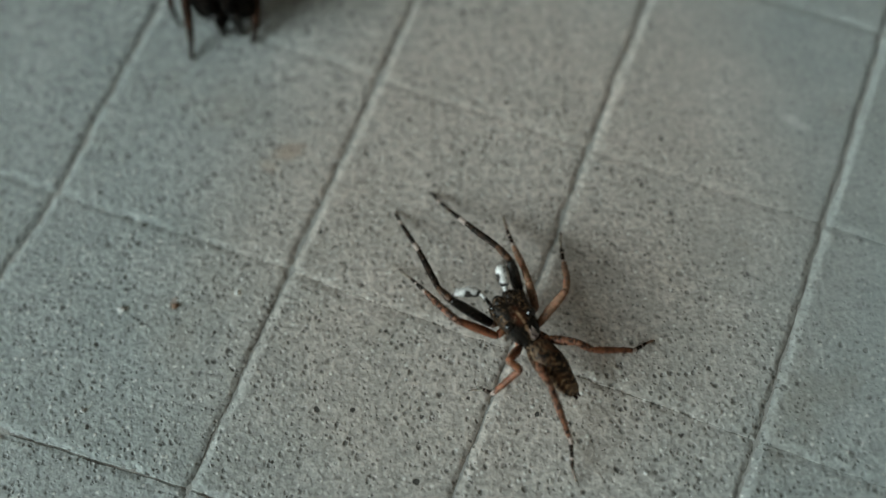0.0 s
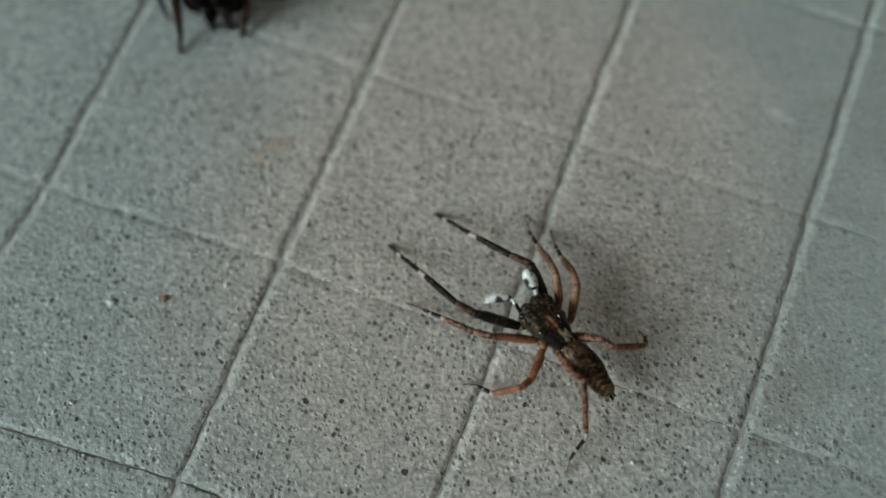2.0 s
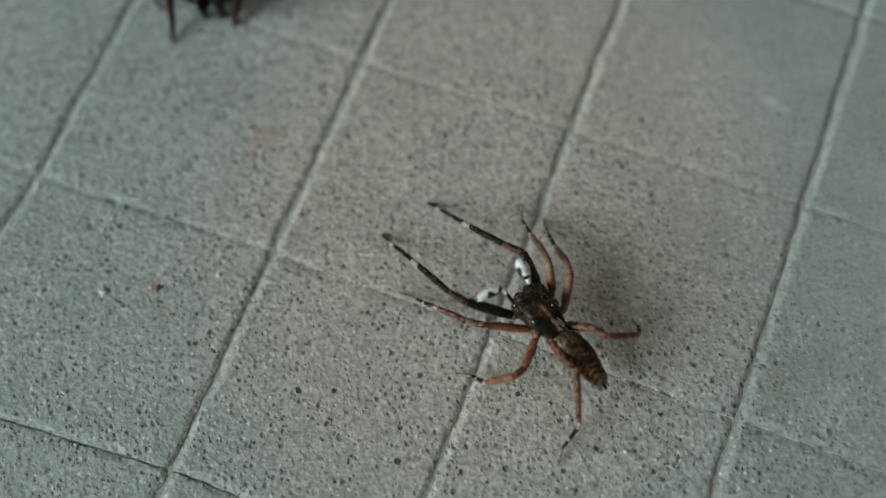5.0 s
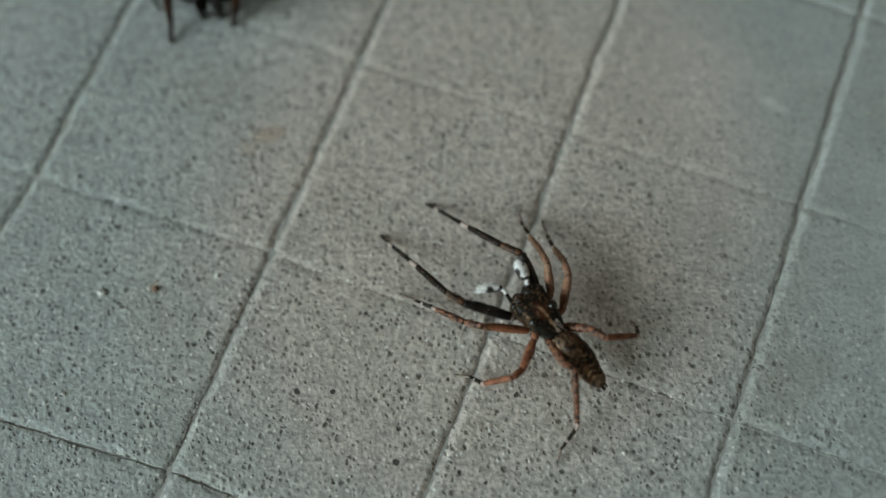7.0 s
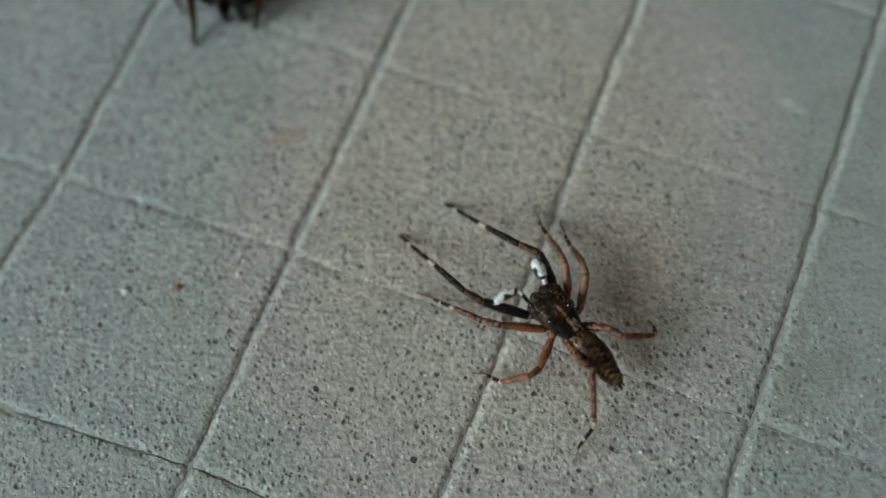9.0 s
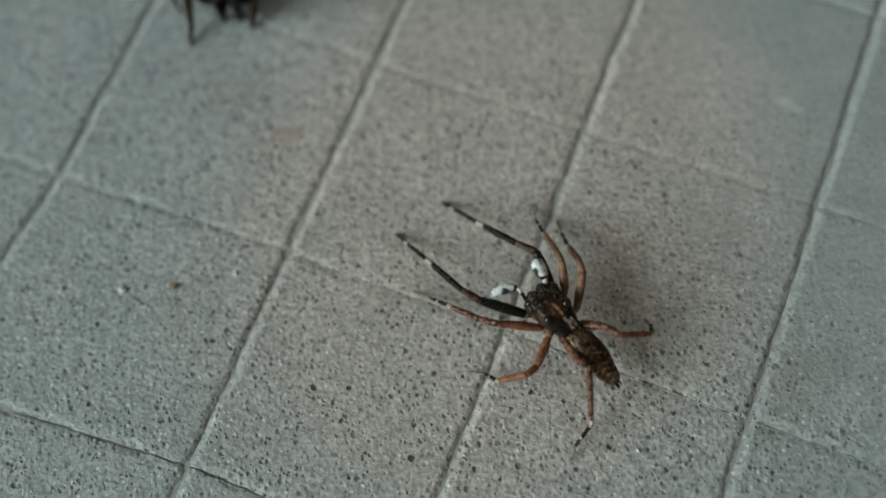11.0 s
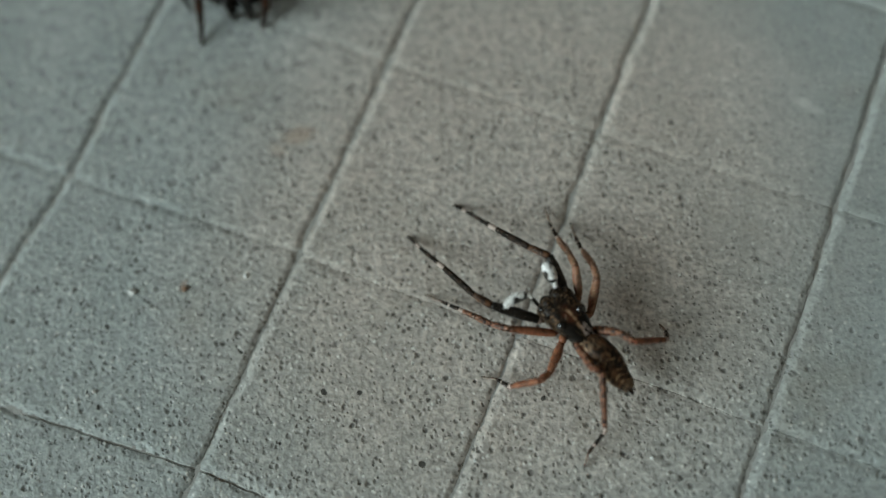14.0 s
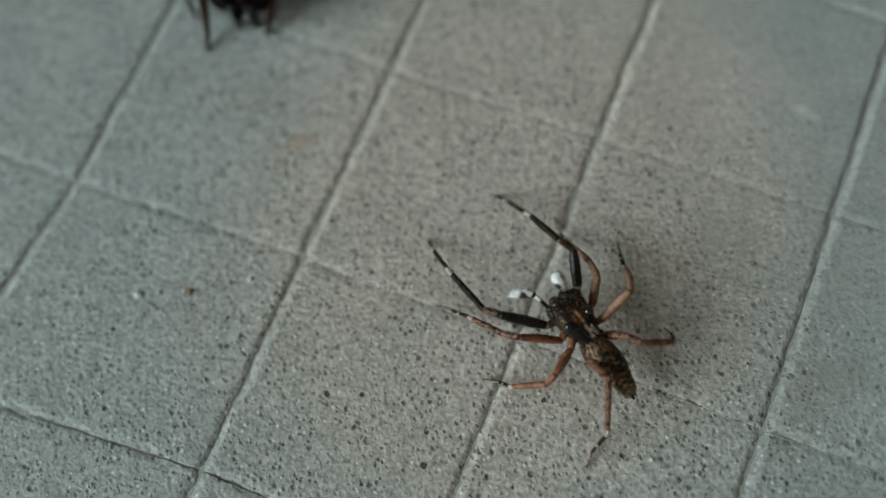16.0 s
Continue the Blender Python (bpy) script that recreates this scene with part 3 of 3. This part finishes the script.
BACK = ([(0, .25, 0), (.12, .31, 0), (.4, .36, 0), (.75, .33, 0), (.94, .29, 0), (1, .25, 0)],
        [(0, .25, 0), (.25, .28, 0), (.7, .275, 0), (1, .23, 0)],
        [(0, .22, 0), (.12, .25, 0), (.45, .26, 0), (.8, .22, 0), (.93, .195, 2), (1, .175, 2)],
        [(0, .17, 2), (.12, .17, 1), (.42, .15, 1), (.58, .145, 2), (.68, .14, 1), (.88, .13, 1), (1, .11, 1)],
        [(0, .09, 0), (.2, .095, 0), (.7, .08, 0), (.85, .07, 1), (1, .03, 1)])


def build_leg(spider, joints, profiles, colours, rng, thick=1.0, label="", ring=PALE):
    """The five segments of a leg, as long as the joints (millimetres) lie apart, and its hip. Returns them."""
    made = []
    for k, name in enumerate(SEGMENTS):
        length = (Vector(joints[k + 1]) - Vector(joints[k])).length
        bm = bmesh.new()
        dense = smooth_profile([(u, r * thick, s) for u, r, s in profiles[k]])
        limb(bm, length, dense, 12, rng.integers(100))
        bm.normal_update()
        fur(bm, (150, 60, 190, 90, 40)[k], 0.26, 0.013, (0, 0, 0.9), rng, (0, 0, 0, 1, 2))
        fur(bm, (6, 3, 12, 8, 3)[k], 0.55, 0.013, (0, 0, 0.5), rng, (1,))
        seg = part(name, bm, [colours[k], DUSKY, ring, GREY], spider if k == 0 else made[0], label if k == 0 else "")
        made.append(seg)
    bm = bmesh.new()
    limb(bm, 1.5, [(0, .27 * thick, 0), (.2, .32 * thick, 0), (.6, .36 * thick, 0), (1, .3 * thick, 0)], 12, 1)
    made.append(part("hip", bm, [colours[0] if colours[0] is not DARK else BROWN], made[0]))
    return made


def smooth_profile(profile):
    out = []
    for (u0, r0, s0), (u1, r1, s1) in zip(profile, profile[1:]):
        for w in (0.0, 0.5):
            out.append((u0 + (u1 - u0) * w, r0 + (r1 - r0) * (w + 0.12 * (w > 0)), s0))
    out.append(profile[-1])
    return out


def along(a, b):
    """The pose of a segment that runs from a to b (metres)."""
    return Matrix.Translation(a) @ (b - a).to_track_quat("Z", "Y").to_matrix().to_4x4()


def set_leg(segments, joints, inverse, hip):
    """Rests a leg at joints (millimetres, in the place), under a spider whose inverse pose is given."""
    for seg, m in zip(segments, leg_poses(joints, inverse, hip)):
        seg.matrix_basis = m


def leg_poses(joints, inverse, hip):
    points = [inverse @ (Vector(p) * MM) for p in joints]
    poses = [along(a, b) for a, b in zip(points, points[1:])]
    back = poses[0].inverted()
    poses.append(along(points[0], hip * MM))
    return [poses[0]] + [back @ m for m in poses[1:]]


def build_palp(spider, rng, arm, club, size, colour, hair, bow=0.0):
    """A feeler beside the jaws: a thin arm and a hairy club at its end, both along z."""
    bm = bmesh.new()
    limb(bm, arm, smooth_profile([(0, .15 * size, 0), (.3, .17 * size, 0), (.7, .15 * size, 0), (.78, .17 * size, 1), (1, .16 * size, 1)]), 10, 7)
    bm.normal_update()
    fur(bm, 60, 0.2, 0.011, (0, 0, 0.8), rng, (0, 1))
    palp = part("pedipalp", bm, [DARK, hair], spider, "thin dark feeler with a pale hairy tip" if hair is WHITE else "thin dark feeler")
    bm = bmesh.new()
    limb(bm, club, smooth_profile([(0, .15 * size, 0), (.08, .2 * size, 1), (.2, .34 * size, 0), (.4, .44 * size, 0), (.65, .47 * size, 0), (.85, .40 * size, 0), (.95, .27 * size, 0), (1, .1 * size, 0)]), 14, 11)
    bm.normal_update()
    for v in bm.verts:
        v.co.x += bow * (v.co.z / (club * MM)) ** 2 * MM
    bm.normal_update()
    fur(bm, 340, 0.2, 0.02, (0, 0, 0.9), rng, (0,) * 11 + (1,))
    tip = part("palp_tip", bm, [colour, DARK], palp, "white-haired club" if hair is WHITE else "")
    return palp, tip


def palp_poses(base, elbow, centre, arm):
    """Poses of arm and club in the spider's space; the club starts where the arm ends."""
    first = along(base, base + (elbow - base).normalized() * arm * MM)
    joint = first @ Vector((0, 0, arm * MM * 0.95))
    return [first, first.inverted() @ along(joint, centre)]


# The large spider's joints, in millimetres: a at first, m on the step, b standing, n and c on the second step and after.
L1 = dict(
    a=[(-5.65, 2.32, 1.95), (-8.95, 3.82, 4.33), (-9.97, 4.89, 3.91), (-11.73, 8.52, 2.2), (-13.17, 11, 0.84), (-13.88, 12.35, 0.1)],
    m=[(-4.41, 1.53, 2.74), (-8.41, 3.16, 3.28), (-9.54, 3.85, 4.06), (-11.59, 6.99, 1.8), (-13.5, 9.32, 0.8), (-14.58, 10.42, 0.1)],
    b=[(-2.46, 1.33, 2.43), (-6.34, 2.16, 4.2), (-7.66, 2.95, 4.27), (-10.24, 5.69, 2.04), (-12.24, 7.67, 0.57), (-13.38, 8.83, 0.1)],
    n=[(-2.19, 1.01, 2.63), (-6.28, 1.53, 4.01), (-7.71, 2, 3.69), (-10.56, 4.42, 1.41), (-12.92, 6.33, 0.47), (-14.19, 7.39, 0.1)],
    c=[(-1.93, 1.06, 2.66), (-5.77, 1.54, 4.65), (-7.04, 2.11, 4), (-9.71, 5.33, 2.72), (-11.2, 7.57, 1.04), (-11.77, 8.85, 0.09)],
)
R1 = dict(
    a=[(-3.52, 4.76, 2.33), (-4.35, 6.93, 4.5), (-5.32, 8.23, 3.87), (-7.93, 10.9, 1.79), (-9.94, 12.95, 0.66), (-10.77, 14.04, 0.1)],
    m=[(-1.54, 4.52, 2.09), (-3.14, 6.01, 4.41), (-4.26, 6.93, 3.44), (-7.28, 9.5, 1.83), (-9.18, 11.65, 0.71), (-10.26, 12.47, 0.1)],
    b=[(-0.55, 3.66, 2.57), (-1.83, 6.05, 4.22), (-3.39, 6.82, 4.03), (-6.04, 9.06, 1.54), (-8.4, 10.78, 0.58), (-9.57, 11.56, 0.1)],
    c=[(0.47, 4.03, 2.79), (0.06, 7, 3.87), (-1.19, 7.51, 4.98), (-3.28, 10.27, 2.47), (-5.1, 12.03, 0.74), (-6.17, 12.84, 0.1)],
)
L2 = dict(
    a=[(-5.34, 1.39, 2.18), (-8.44, 2.24, 4.18), (-9.67, 3.3, 4.01), (-11.12, 5.12, 1.59), (-12.34, 6.36, 0.78), (-13.37, 7.27, 0.1)],
    m=[(-3.27, 0.38, 2.6), (-6.94, 1.16, 3.13), (-8.18, 1.57, 4.11), (-9.87, 3.47, 1.93), (-10.99, 4.49, 0.74), (-11.9, 5.54, 0.1)],
    b=[(-1.29, 0.31, 2.34), (-4.88, 0.43, 3.54), (-6.32, 0.91, 2.91), (-8.72, 2.33, 1.05), (-10.36, 3.15, 0.47), (-11.73, 3.74, 0.1)],
    c=[(-0.86, -0, 2.08), (-4.23, -0.05, 3.82), (-5.63, 0.38, 3.09), (-8.09, 1.91, 1.39), (-9.66, 2.67, 0.59), (-11.05, 3.12, 0.1)],
)
R2 = dict(
    a=[(-2.25, 3.67, 1.93), (-2.89, 5.49, 3.56), (-3.25, 6.74, 3.13), (-3.96, 8.97, 1.54), (-4.41, 10.5, 0.75), (-4.74, 12.07, 0.1)],
    m=[(-0.7, 3.16, 2.04), (-1.04, 4.35, 4.23), (-1.38, 5.42, 3.45), (-1.75, 7.11, 1.21), (-2.46, 8.66, 0.7), (-3.16, 10.13, 0.1)],
    b=[(0.53, 3.2, 2.71), (0.18, 5.29, 4.08), (-0.24, 6.44, 3.48), (-0.93, 8.24, 1.41), (-1.56, 9.73, 0.67), (-1.83, 11.34, 0.1)],
    c=[(1.54, 2.68, 2.51), (1.94, 4.96, 3.5), (1.38, 6.18, 3.2), (0.24, 7.93, 1.29), (-0.62, 9.2, 0.4), (-1.29, 10.78, 0.1)],
)
L3 = dict(
    a=[(-3.58, 0.53, 2.02), (-4.55, -0.81, 3.98), (-3.65, -1.45, 3.66), (-5.74, -3.08, 1.79), (-6.44, -2.65, 0.78), (-7.66, -2.68, 0.1)],
    m=[(-2.44, -0.51, 2.02), (-2.92, -1.79, 4.19), (-2.59, -2.67, 3.52), (-5.13, -3.58, 1.72), (-5.65, -3.11, 0.62), (-6.92, -2.87, 0.1)],
    b=[(-0.9, -0.5, 2.54), (-1.88, -2.84, 2.95), (-2.65, -3.5, 3.5), (-4.89, -3.74, 1.17), (-5.9, -3.12, 0.62), (-7.17, -2.87, 0.1)],
    c=[(-0.21, -0.78, 2.64), (-1.45, -2.84, 3.54), (-2.16, -3.57, 3), (-4.91, -3.6, 1.28), (-5.77, -3.14, 0.42), (-7.1, -2.87, 0.1)],
)
R3 = dict(
    a=[(-2.22, 2.12, 2.74), (-0.04, 4.66, 4.09), (0.15, 5.87, 3.15), (0.11, 7.56, 1.4), (0.04, 8.95, 0.67), (0.05, 10.49, 0.1)],
    m=[(0.22, 2.32, 1.45), (0.89, 4.39, 4.32), (0.81, 5.61, 3.37), (0.52, 7.17, 1.52), (0.33, 8.49, 0.68), (0.3, 10.03, 0.1)],
    b=[(1.49, 1.97, 1.57), (1.79, 4.4, 4.21), (1.57, 5.66, 3.34), (0.99, 7.19, 1.53), (0.56, 8.47, 0.71), (0.2, 9.94, 0.1)],
    c=[(2.07, 1.41, 2.82), (4.3, 3.45, 4.78), (4.44, 4.66, 3.82), (4.34, 6.02, 1.81), (4.11, 7.35, 1), (4.11, 8.71, 0.09)],
)
L4 = dict(
    a=[(-2.73, 0.14, 2.45), (-1.89, -1.92, 3.88), (-1.43, -2.54, 3.48), (0.21, -6.63, 1.53), (0.35, -8.68, 0.79), (0.78, -9.74, 0.1)],
    m=[(-1.06, -0.37, 2.45), (-0.27, -2.42, 3.93), (0.46, -2.85, 4.11), (1.45, -6.76, 1.46), (0.78, -8.74, 0.83), (0.83, -9.85, 0.1)],
    b=[(0.3, -0.62, 2.49), (1.29, -2.57, 3.99), (2.06, -2.75, 3.66), (2.35, -7.11, 1.61), (1.12, -8.73, 0.83), (0.84, -9.81, 0.1)],
    c=[(1.15, -1.43, 2.15), (1.83, -2.62, 4.42), (2.5, -2.88, 3.96), (2.56, -7.17, 1.74), (1.41, -8.54, 0.49), (1.01, -9.75, 0.1)],
)
R4 = dict(
    a=[(-1.37, 1.09, 2.59), (0.68, 0.71, 3.34), (1.98, 0.17, 2.86), (5.5, 0.41, 1.15), (6.56, 1.07, 0.52), (7.37, 1.38, 0.1)],
    m=[(0.35, 0.57, 2.18), (1.66, 0.28, 3.94), (3.03, -0.23, 3.71), (6.44, 0.3, 1.85), (6.62, 1.15, 0.75), (6.41, 1.83, 0.1)],
    b=[(1.59, 0.6, 2.4), (3.38, 0.2, 3.64), (4.4, -0.62, 4.32), (7.33, -0.05, 1.77), (7.5, 0.77, 0.66), (7.11, 1.45, 0.1)],
    c=[(2.52, 0.46, 2.14), (3.9, 0.1, 3.84), (5.09, -0.54, 4.43), (7.98, -0, 1.84), (8.03, 0.78, 0.69), (7.55, 1.37, 0.1)],
)

LEGS = (L1, R1, L2, R2, L3, R3, L4, R4)
BODY = dict(a=(-2.68, 0.85, 123.5, 6.0), m=(-0.95, 0.27, 119.5, 12.0), b=(0.91, -0.07, 131.5, 0.0), c=(1.45, -0.04, 128.5, -2.0))
# elbow and tip of either feeler: h lower, d drooping, e spread, f raised at the last
PALPS = dict(
    a=[(-6.65, 4.38, 4.4), (-8.58, 5.22, 4.1), (-4.78, 4.91, 3.8), (-5.07, 6.68, 4.0)],
    h=[(-6.96, 4.08, 4.4), (-8.67, 4.55, 4.1), (-4.81, 5.11, 3.8), (-4.93, 6.89, 4.0)],
    m=[(-4.77, 3.64, 4.4), (-6.59, 4.52, 4.1), (-3.11, 4.44, 3.8), (-3.76, 5.58, 4.0)],
    b=[(-3.45, 3.46, 4.4), (-5.31, 4.06, 4.1), (-1.43, 4.03, 3.8), (-2.28, 5.99, 4.0)],
    d=[(-3.63, 3.19, 4.4), (-5.41, 2.93, 4.1), (-1.43, 4.03, 3.8), (-2.24, 5.89, 4.0)],
    e=[(-3.30, 3.17, 4.4), (-5.31, 3.60, 4.1), (-1.09, 3.76, 3.8), (-1.87, 5.50, 4.0)],
    c=[(-3.14, 2.75, 4.4), (-4.89, 3.16, 4.1), (-0.62, 3.70, 3.8), (-1.35, 4.50, 5.0)],
    f=[(-3.04, 3.20, 4.4), (-4.79, 4.16, 4.1), (-0.62, 3.70, 3.8), (-1.35, 4.50, 5.0)],
)
PALP_STEPS = [(0.0, "a"), (0.25, "a"), (0.5, "h"), (0.85, "h"), (1.0, "m"), (1.2, "b"), (3.0, "b"), (3.4, "d"), (4.4, "d"), (6.2, "b"), (8.1, "b"), (8.9, "d"), (9.6, "d"),
              (11.2, "e"), (13.5, "e"), (13.9, "d"), (14.45, "d"), (14.7, "c"), (15.6, "c"), (15.95, "f"), (16.0, "f")]
STEPS = [(0.0, "a"), (0.85, "a"), (1.0, "m"), (1.2, "b"), (14.45, "b"), (14.65, "c"), (16.0, "c")]
FIRST_LEG_STEPS = [(0.0, "a"), (0.82, "a"), (1.0, "m"), (1.2, "b"), (14.42, "b"), (14.75, "n"), (14.9, "n"), (15.2, "c"), (16.0, "c")]


def blend(steps, table, t):
    """The numbers of the table at t, gliding from stand to stand."""
    for (t0, a), (t1, b) in zip(steps, steps[1:]):
        if t0 <= t <= t1:
            u = (t - t0) / (t1 - t0)
            u = u * u * (3 - 2 * u)
            return np.array(table[a]) * (1 - u) + np.array(table[b]) * u
    return np.array(table[steps[-1][1]])


def body_pose(t):
    x, y, yaw, bend = blend(STEPS, BODY, t)
    return pose(x * MM, y * MM, 0, 0, 0, yaw), pose(0, 0, 0, 0, 0, bend)


def build_large_spider():
    rng = np.random.default_rng(11)
    spider = tagged(new("jumping_spider"), "brown jumping spider with banded amber legs and white-tipped feelers", "spider", "spiders on the tiles")
    abdomen = build_body(spider, rng)
    first = (DARK, BROWN, DUSKY, DUSKY, DUSKY)
    second = (AMBER, SPECKLED, SPECKLED, DUSKY, FAINT)
    last = (SPECKLED, SPECKLED, SPECKLED, DUSKY, FAINT)
    tan = (TAN, TAN, TAN, BROWN, FAINT)
    short = (AMBER, AMBER, AMBER, DUSKY, FAINT)
    mottled = (SPECKLED, SPECKLED, AMBER, BROWN, FAINT)
    coats = (first, first, second, tan, short, tan, last, mottled)
    legs = []
    for k, joints in enumerate(LEGS):
        legs.append(build_leg(spider, joints["b"], FRONT if k < 2 else BACK, coats[k], rng, 1.0,
                              "blackish front leg with pale rings" if k < 2 else "tan leg with dark mottling" if k in (3, 5) else "amber leg with dark mottling"))
    palps = [build_palp(spider, rng, 2.1, 2.05, 0.92, WHITE, WHITE, 0.9), build_palp(spider, rng, 1.35, 1.9, 1.14, WHITE, WHITE)]
    return spider, abdomen, legs, palps


PALP_ROOTS = (Vector((3.75, 1.0, 2.7)) * MM, Vector((3.75, -0.6, 2.7)) * MM)


def large_spider_at(t):
    """All poses of the large spider at a time: itself, abdomen, legs, feelers."""
    m, bend = body_pose(t)
    inverse = m.inverted()
    legs = [leg_poses(blend(FIRST_LEG_STEPS if k == 0 else STEPS, joints, t), inverse, HIPS[k]) for k, joints in enumerate(LEGS)]
    p = [inverse @ (Vector(q) * MM) for q in blend(PALP_STEPS, PALPS, t)]
    palps = [palp_poses(PALP_ROOTS[0], p[0], p[1], 2.1), palp_poses(PALP_ROOTS[1], p[2], p[3], 1.35)]
    return m, bend, legs, palps


def build_dark_spider():
    """The other spider, standing higher up the tiles, its face to the first one."""
    rng = np.random.default_rng(23)
    spider = tagged(new("jumping_spider"), "stout blackish jumping spider facing the other one", "spider", "spiders on the tiles")
    m = pose(-28.9 * MM, 36.3 * MM, -3.1 * MM, 0, 0, -90)
    spider.matrix_basis = m
    # eyes take the dull coat too; body stretched and sunk to deepen its shadow
    build_body(spider, rng, (1.6, 1.85, 2.2), (SHADED_BLACK, SHADED_BLACK, SHADED_BLACK, SHADED_BLACK), SHADED_BLACK)
    bm = bmesh.new()
    for k in range(90):
        y = rng.uniform(-2.5, 2.5)
        root = Vector((6.3 - 0.12 * y * y + rng.uniform(-0.3, 0.2), y, rng.uniform(4.6, 8.0))) * MM
        bristle(bm, root, Vector((1.0, rng.normal(0, 0.35), rng.uniform(-0.6, 0.3))), rng.uniform(0.5, 1.3) * MM, 0.09 * MM)
    part("fringe", bm, SHADED_BLACK, spider, "shaggy black hair over the face")
    inverse = m.inverted()
    dark = (RUSSET, RUSSET, RUSSET, UMBER, UMBER)
    stands = ([(-30.2, 31.8, 3.0), (-31.9, 31.9, 4.2), (-32.2, 31.0, 4.0), (-32.3, 28.9, 1.6), (-32.4, 27.8, 0.6), (-32.5, 26.8, 0.1)],
              [(-27.2, 31.8, 3.0), (-25.7, 32.2, 4.2), (-25.9, 31.2, 4.0), (-26.5, 29.6, 1.4), (-26.8, 29.0, 0.5), (-27.1, 28.4, 0.1)],
              [(-30.4, 33.0, 2.8), (-33.0, 33.4, 4.2), (-34.2, 32.8, 3.6), (-34.3, 31.4, 1.2), (-34.0, 30.8, 0.5), (-33.8, 30.2, 0.1)],
              [(-27.0, 33.0, 2.8), (-24.4, 33.6, 4.2), (-23.4, 33.9, 3.6), (-21.9, 34.2, 1.4), (-21.0, 34.2, 0.6), (-20.0, 34.1, 0.1)],
              [(-30.4, 34.2, 2.8), (-33.0, 35.2, 4.4), (-34.3, 35.6, 3.8), (-36.2, 36.4, 1.4), (-37.3, 36.8, 0.6), (-38.4, 37.2, 0.1)],
              [(-27.0, 34.2, 2.8), (-24.4, 35.4, 4.4), (-23.2, 35.9, 3.8), (-21.3, 36.9, 1.4), (-20.3, 37.4, 0.6), (-19.3, 37.9, 0.1)],
              [(-30.2, 35.4, 2.8), (-32.0, 37.4, 4.2), (-32.7, 38.6, 3.6), (-33.9, 41.0, 1.4), (-34.5, 42.2, 0.6), (-35.1, 43.3, 0.1)],
              [(-27.2, 35.4, 2.8), (-25.4, 37.4, 4.2), (-24.7, 38.6, 3.6), (-23.6, 41.0, 1.4), (-23.0, 42.2, 0.6), (-22.4, 43.3, 0.1)])
    for k, joints in enumerate(stands):
        set_leg(build_leg(spider, joints, FRONT if k < 2 else BACK, dark, rng, 1.5 if k < 2 else 1.2, ring=UMBER), joints, inverse, Vector((HIPS[k].x * 1.6, -HIPS[k].y, 2.6)))
    for root, elbow, centre in (((6.9, -0.6, 3.4), (-29.4, 29.6, 3.0), (-29.3, 29.3, 2.2)), ((6.9, 0.7, 3.4), (-28.0, 30.6, 3.4), (-28.0, 30.5, 2.8))):
        pair = build_palp(spider, rng, 1.2, 1.5, 1.0, SHADED_BLACK, DARK)
        poses = palp_poses(Vector(root) * MM, inverse @ (Vector(elbow) * MM), inverse @ (Vector(centre) * MM), 1.2)
        for ob, q in zip(pair, poses):
            ob.matrix_basis = q


# ---- grains and crumbs on the tiles ----
def build_grit():
    rng = np.random.default_rng(4)
    # the last one stands for a pale chip in the tile
    for name, label, category, material, x, y, r in (
            ("sand_grain", "white grain of sand lying on a tile", "grain", QUARTZ, -36.5, 4.0, 0.32), ("crumb", "small red-brown crumb lying on a tile", "crumb", CRUMB, -32.0, 4.3, 0.27),
            ("sand_grain", "white grain of sand lying on a tile", "grain", QUARTZ, -38.8, -4.3, 0.2), ("sand_grain", "bright grain of sand lying on a tile", "grain", QUARTZ, 6.1, -9.0, 0.16),
            ("sand_grain", "bright grain of sand by a joint", "grain", QUARTZ, -7.6, -9.4, 0.14), ("sand_grain", "pale bump on a chip in a tile", "grain", QUARTZ, -26.9, 5.4, 0.2)):
        bm = bmesh.new()
        bmesh.ops.create_icosphere(bm, subdivisions=2, radius=r * MM)
        for v in bm.verts:
            v.co *= 1 + 0.45 * noise.noise(v.co / (r * MM) * 1.3 + Vector((x, y, 0)))
            v.co.z *= 0.6
        ob = tagged(part(name, bm, material, smooth=False), label, category, "grit on the floor")
        ob.location = (x * MM, y * MM, r * 0.4 * MM)


FLOOR = build_room()
build_tiles(FLOOR)
LARGE = build_large_spider()
build_dark_spider()
build_grit()


def motions():
    spider, abdomen, legs, palps = LARGE
    times = [0.0, 0.25, 0.4, 0.5, 0.8] + [0.85 + 0.05 * k for k in range(9)] + [2.0, 3.0, 3.1, 3.2, 3.3, 3.4, 4.4, 5.3, 6.2, 8.1, 8.5, 8.9, 9.6, 10.4, 11.2, 13.5, 13.7, 13.9] + [14.4 + 0.05 * k for k in range(18)] + [15.6, 16.0]
    stands = [(t, large_spider_at(t)) for t in times]
    walk(spider, [(t, s[0]) for t, s in stands])
    walk(abdomen, [(t, s[1]) for t, s in stands])
    for k, leg in enumerate(legs):
        for n, segment in enumerate(leg):
            walk(segment, [(t, s[2][k][n]) for t, s in stands])
    for k, palp in enumerate(palps):
        for n, piece in enumerate(palp):
            walk(piece, [(t, s[3][k][n]) for t, s in stands])


motions()
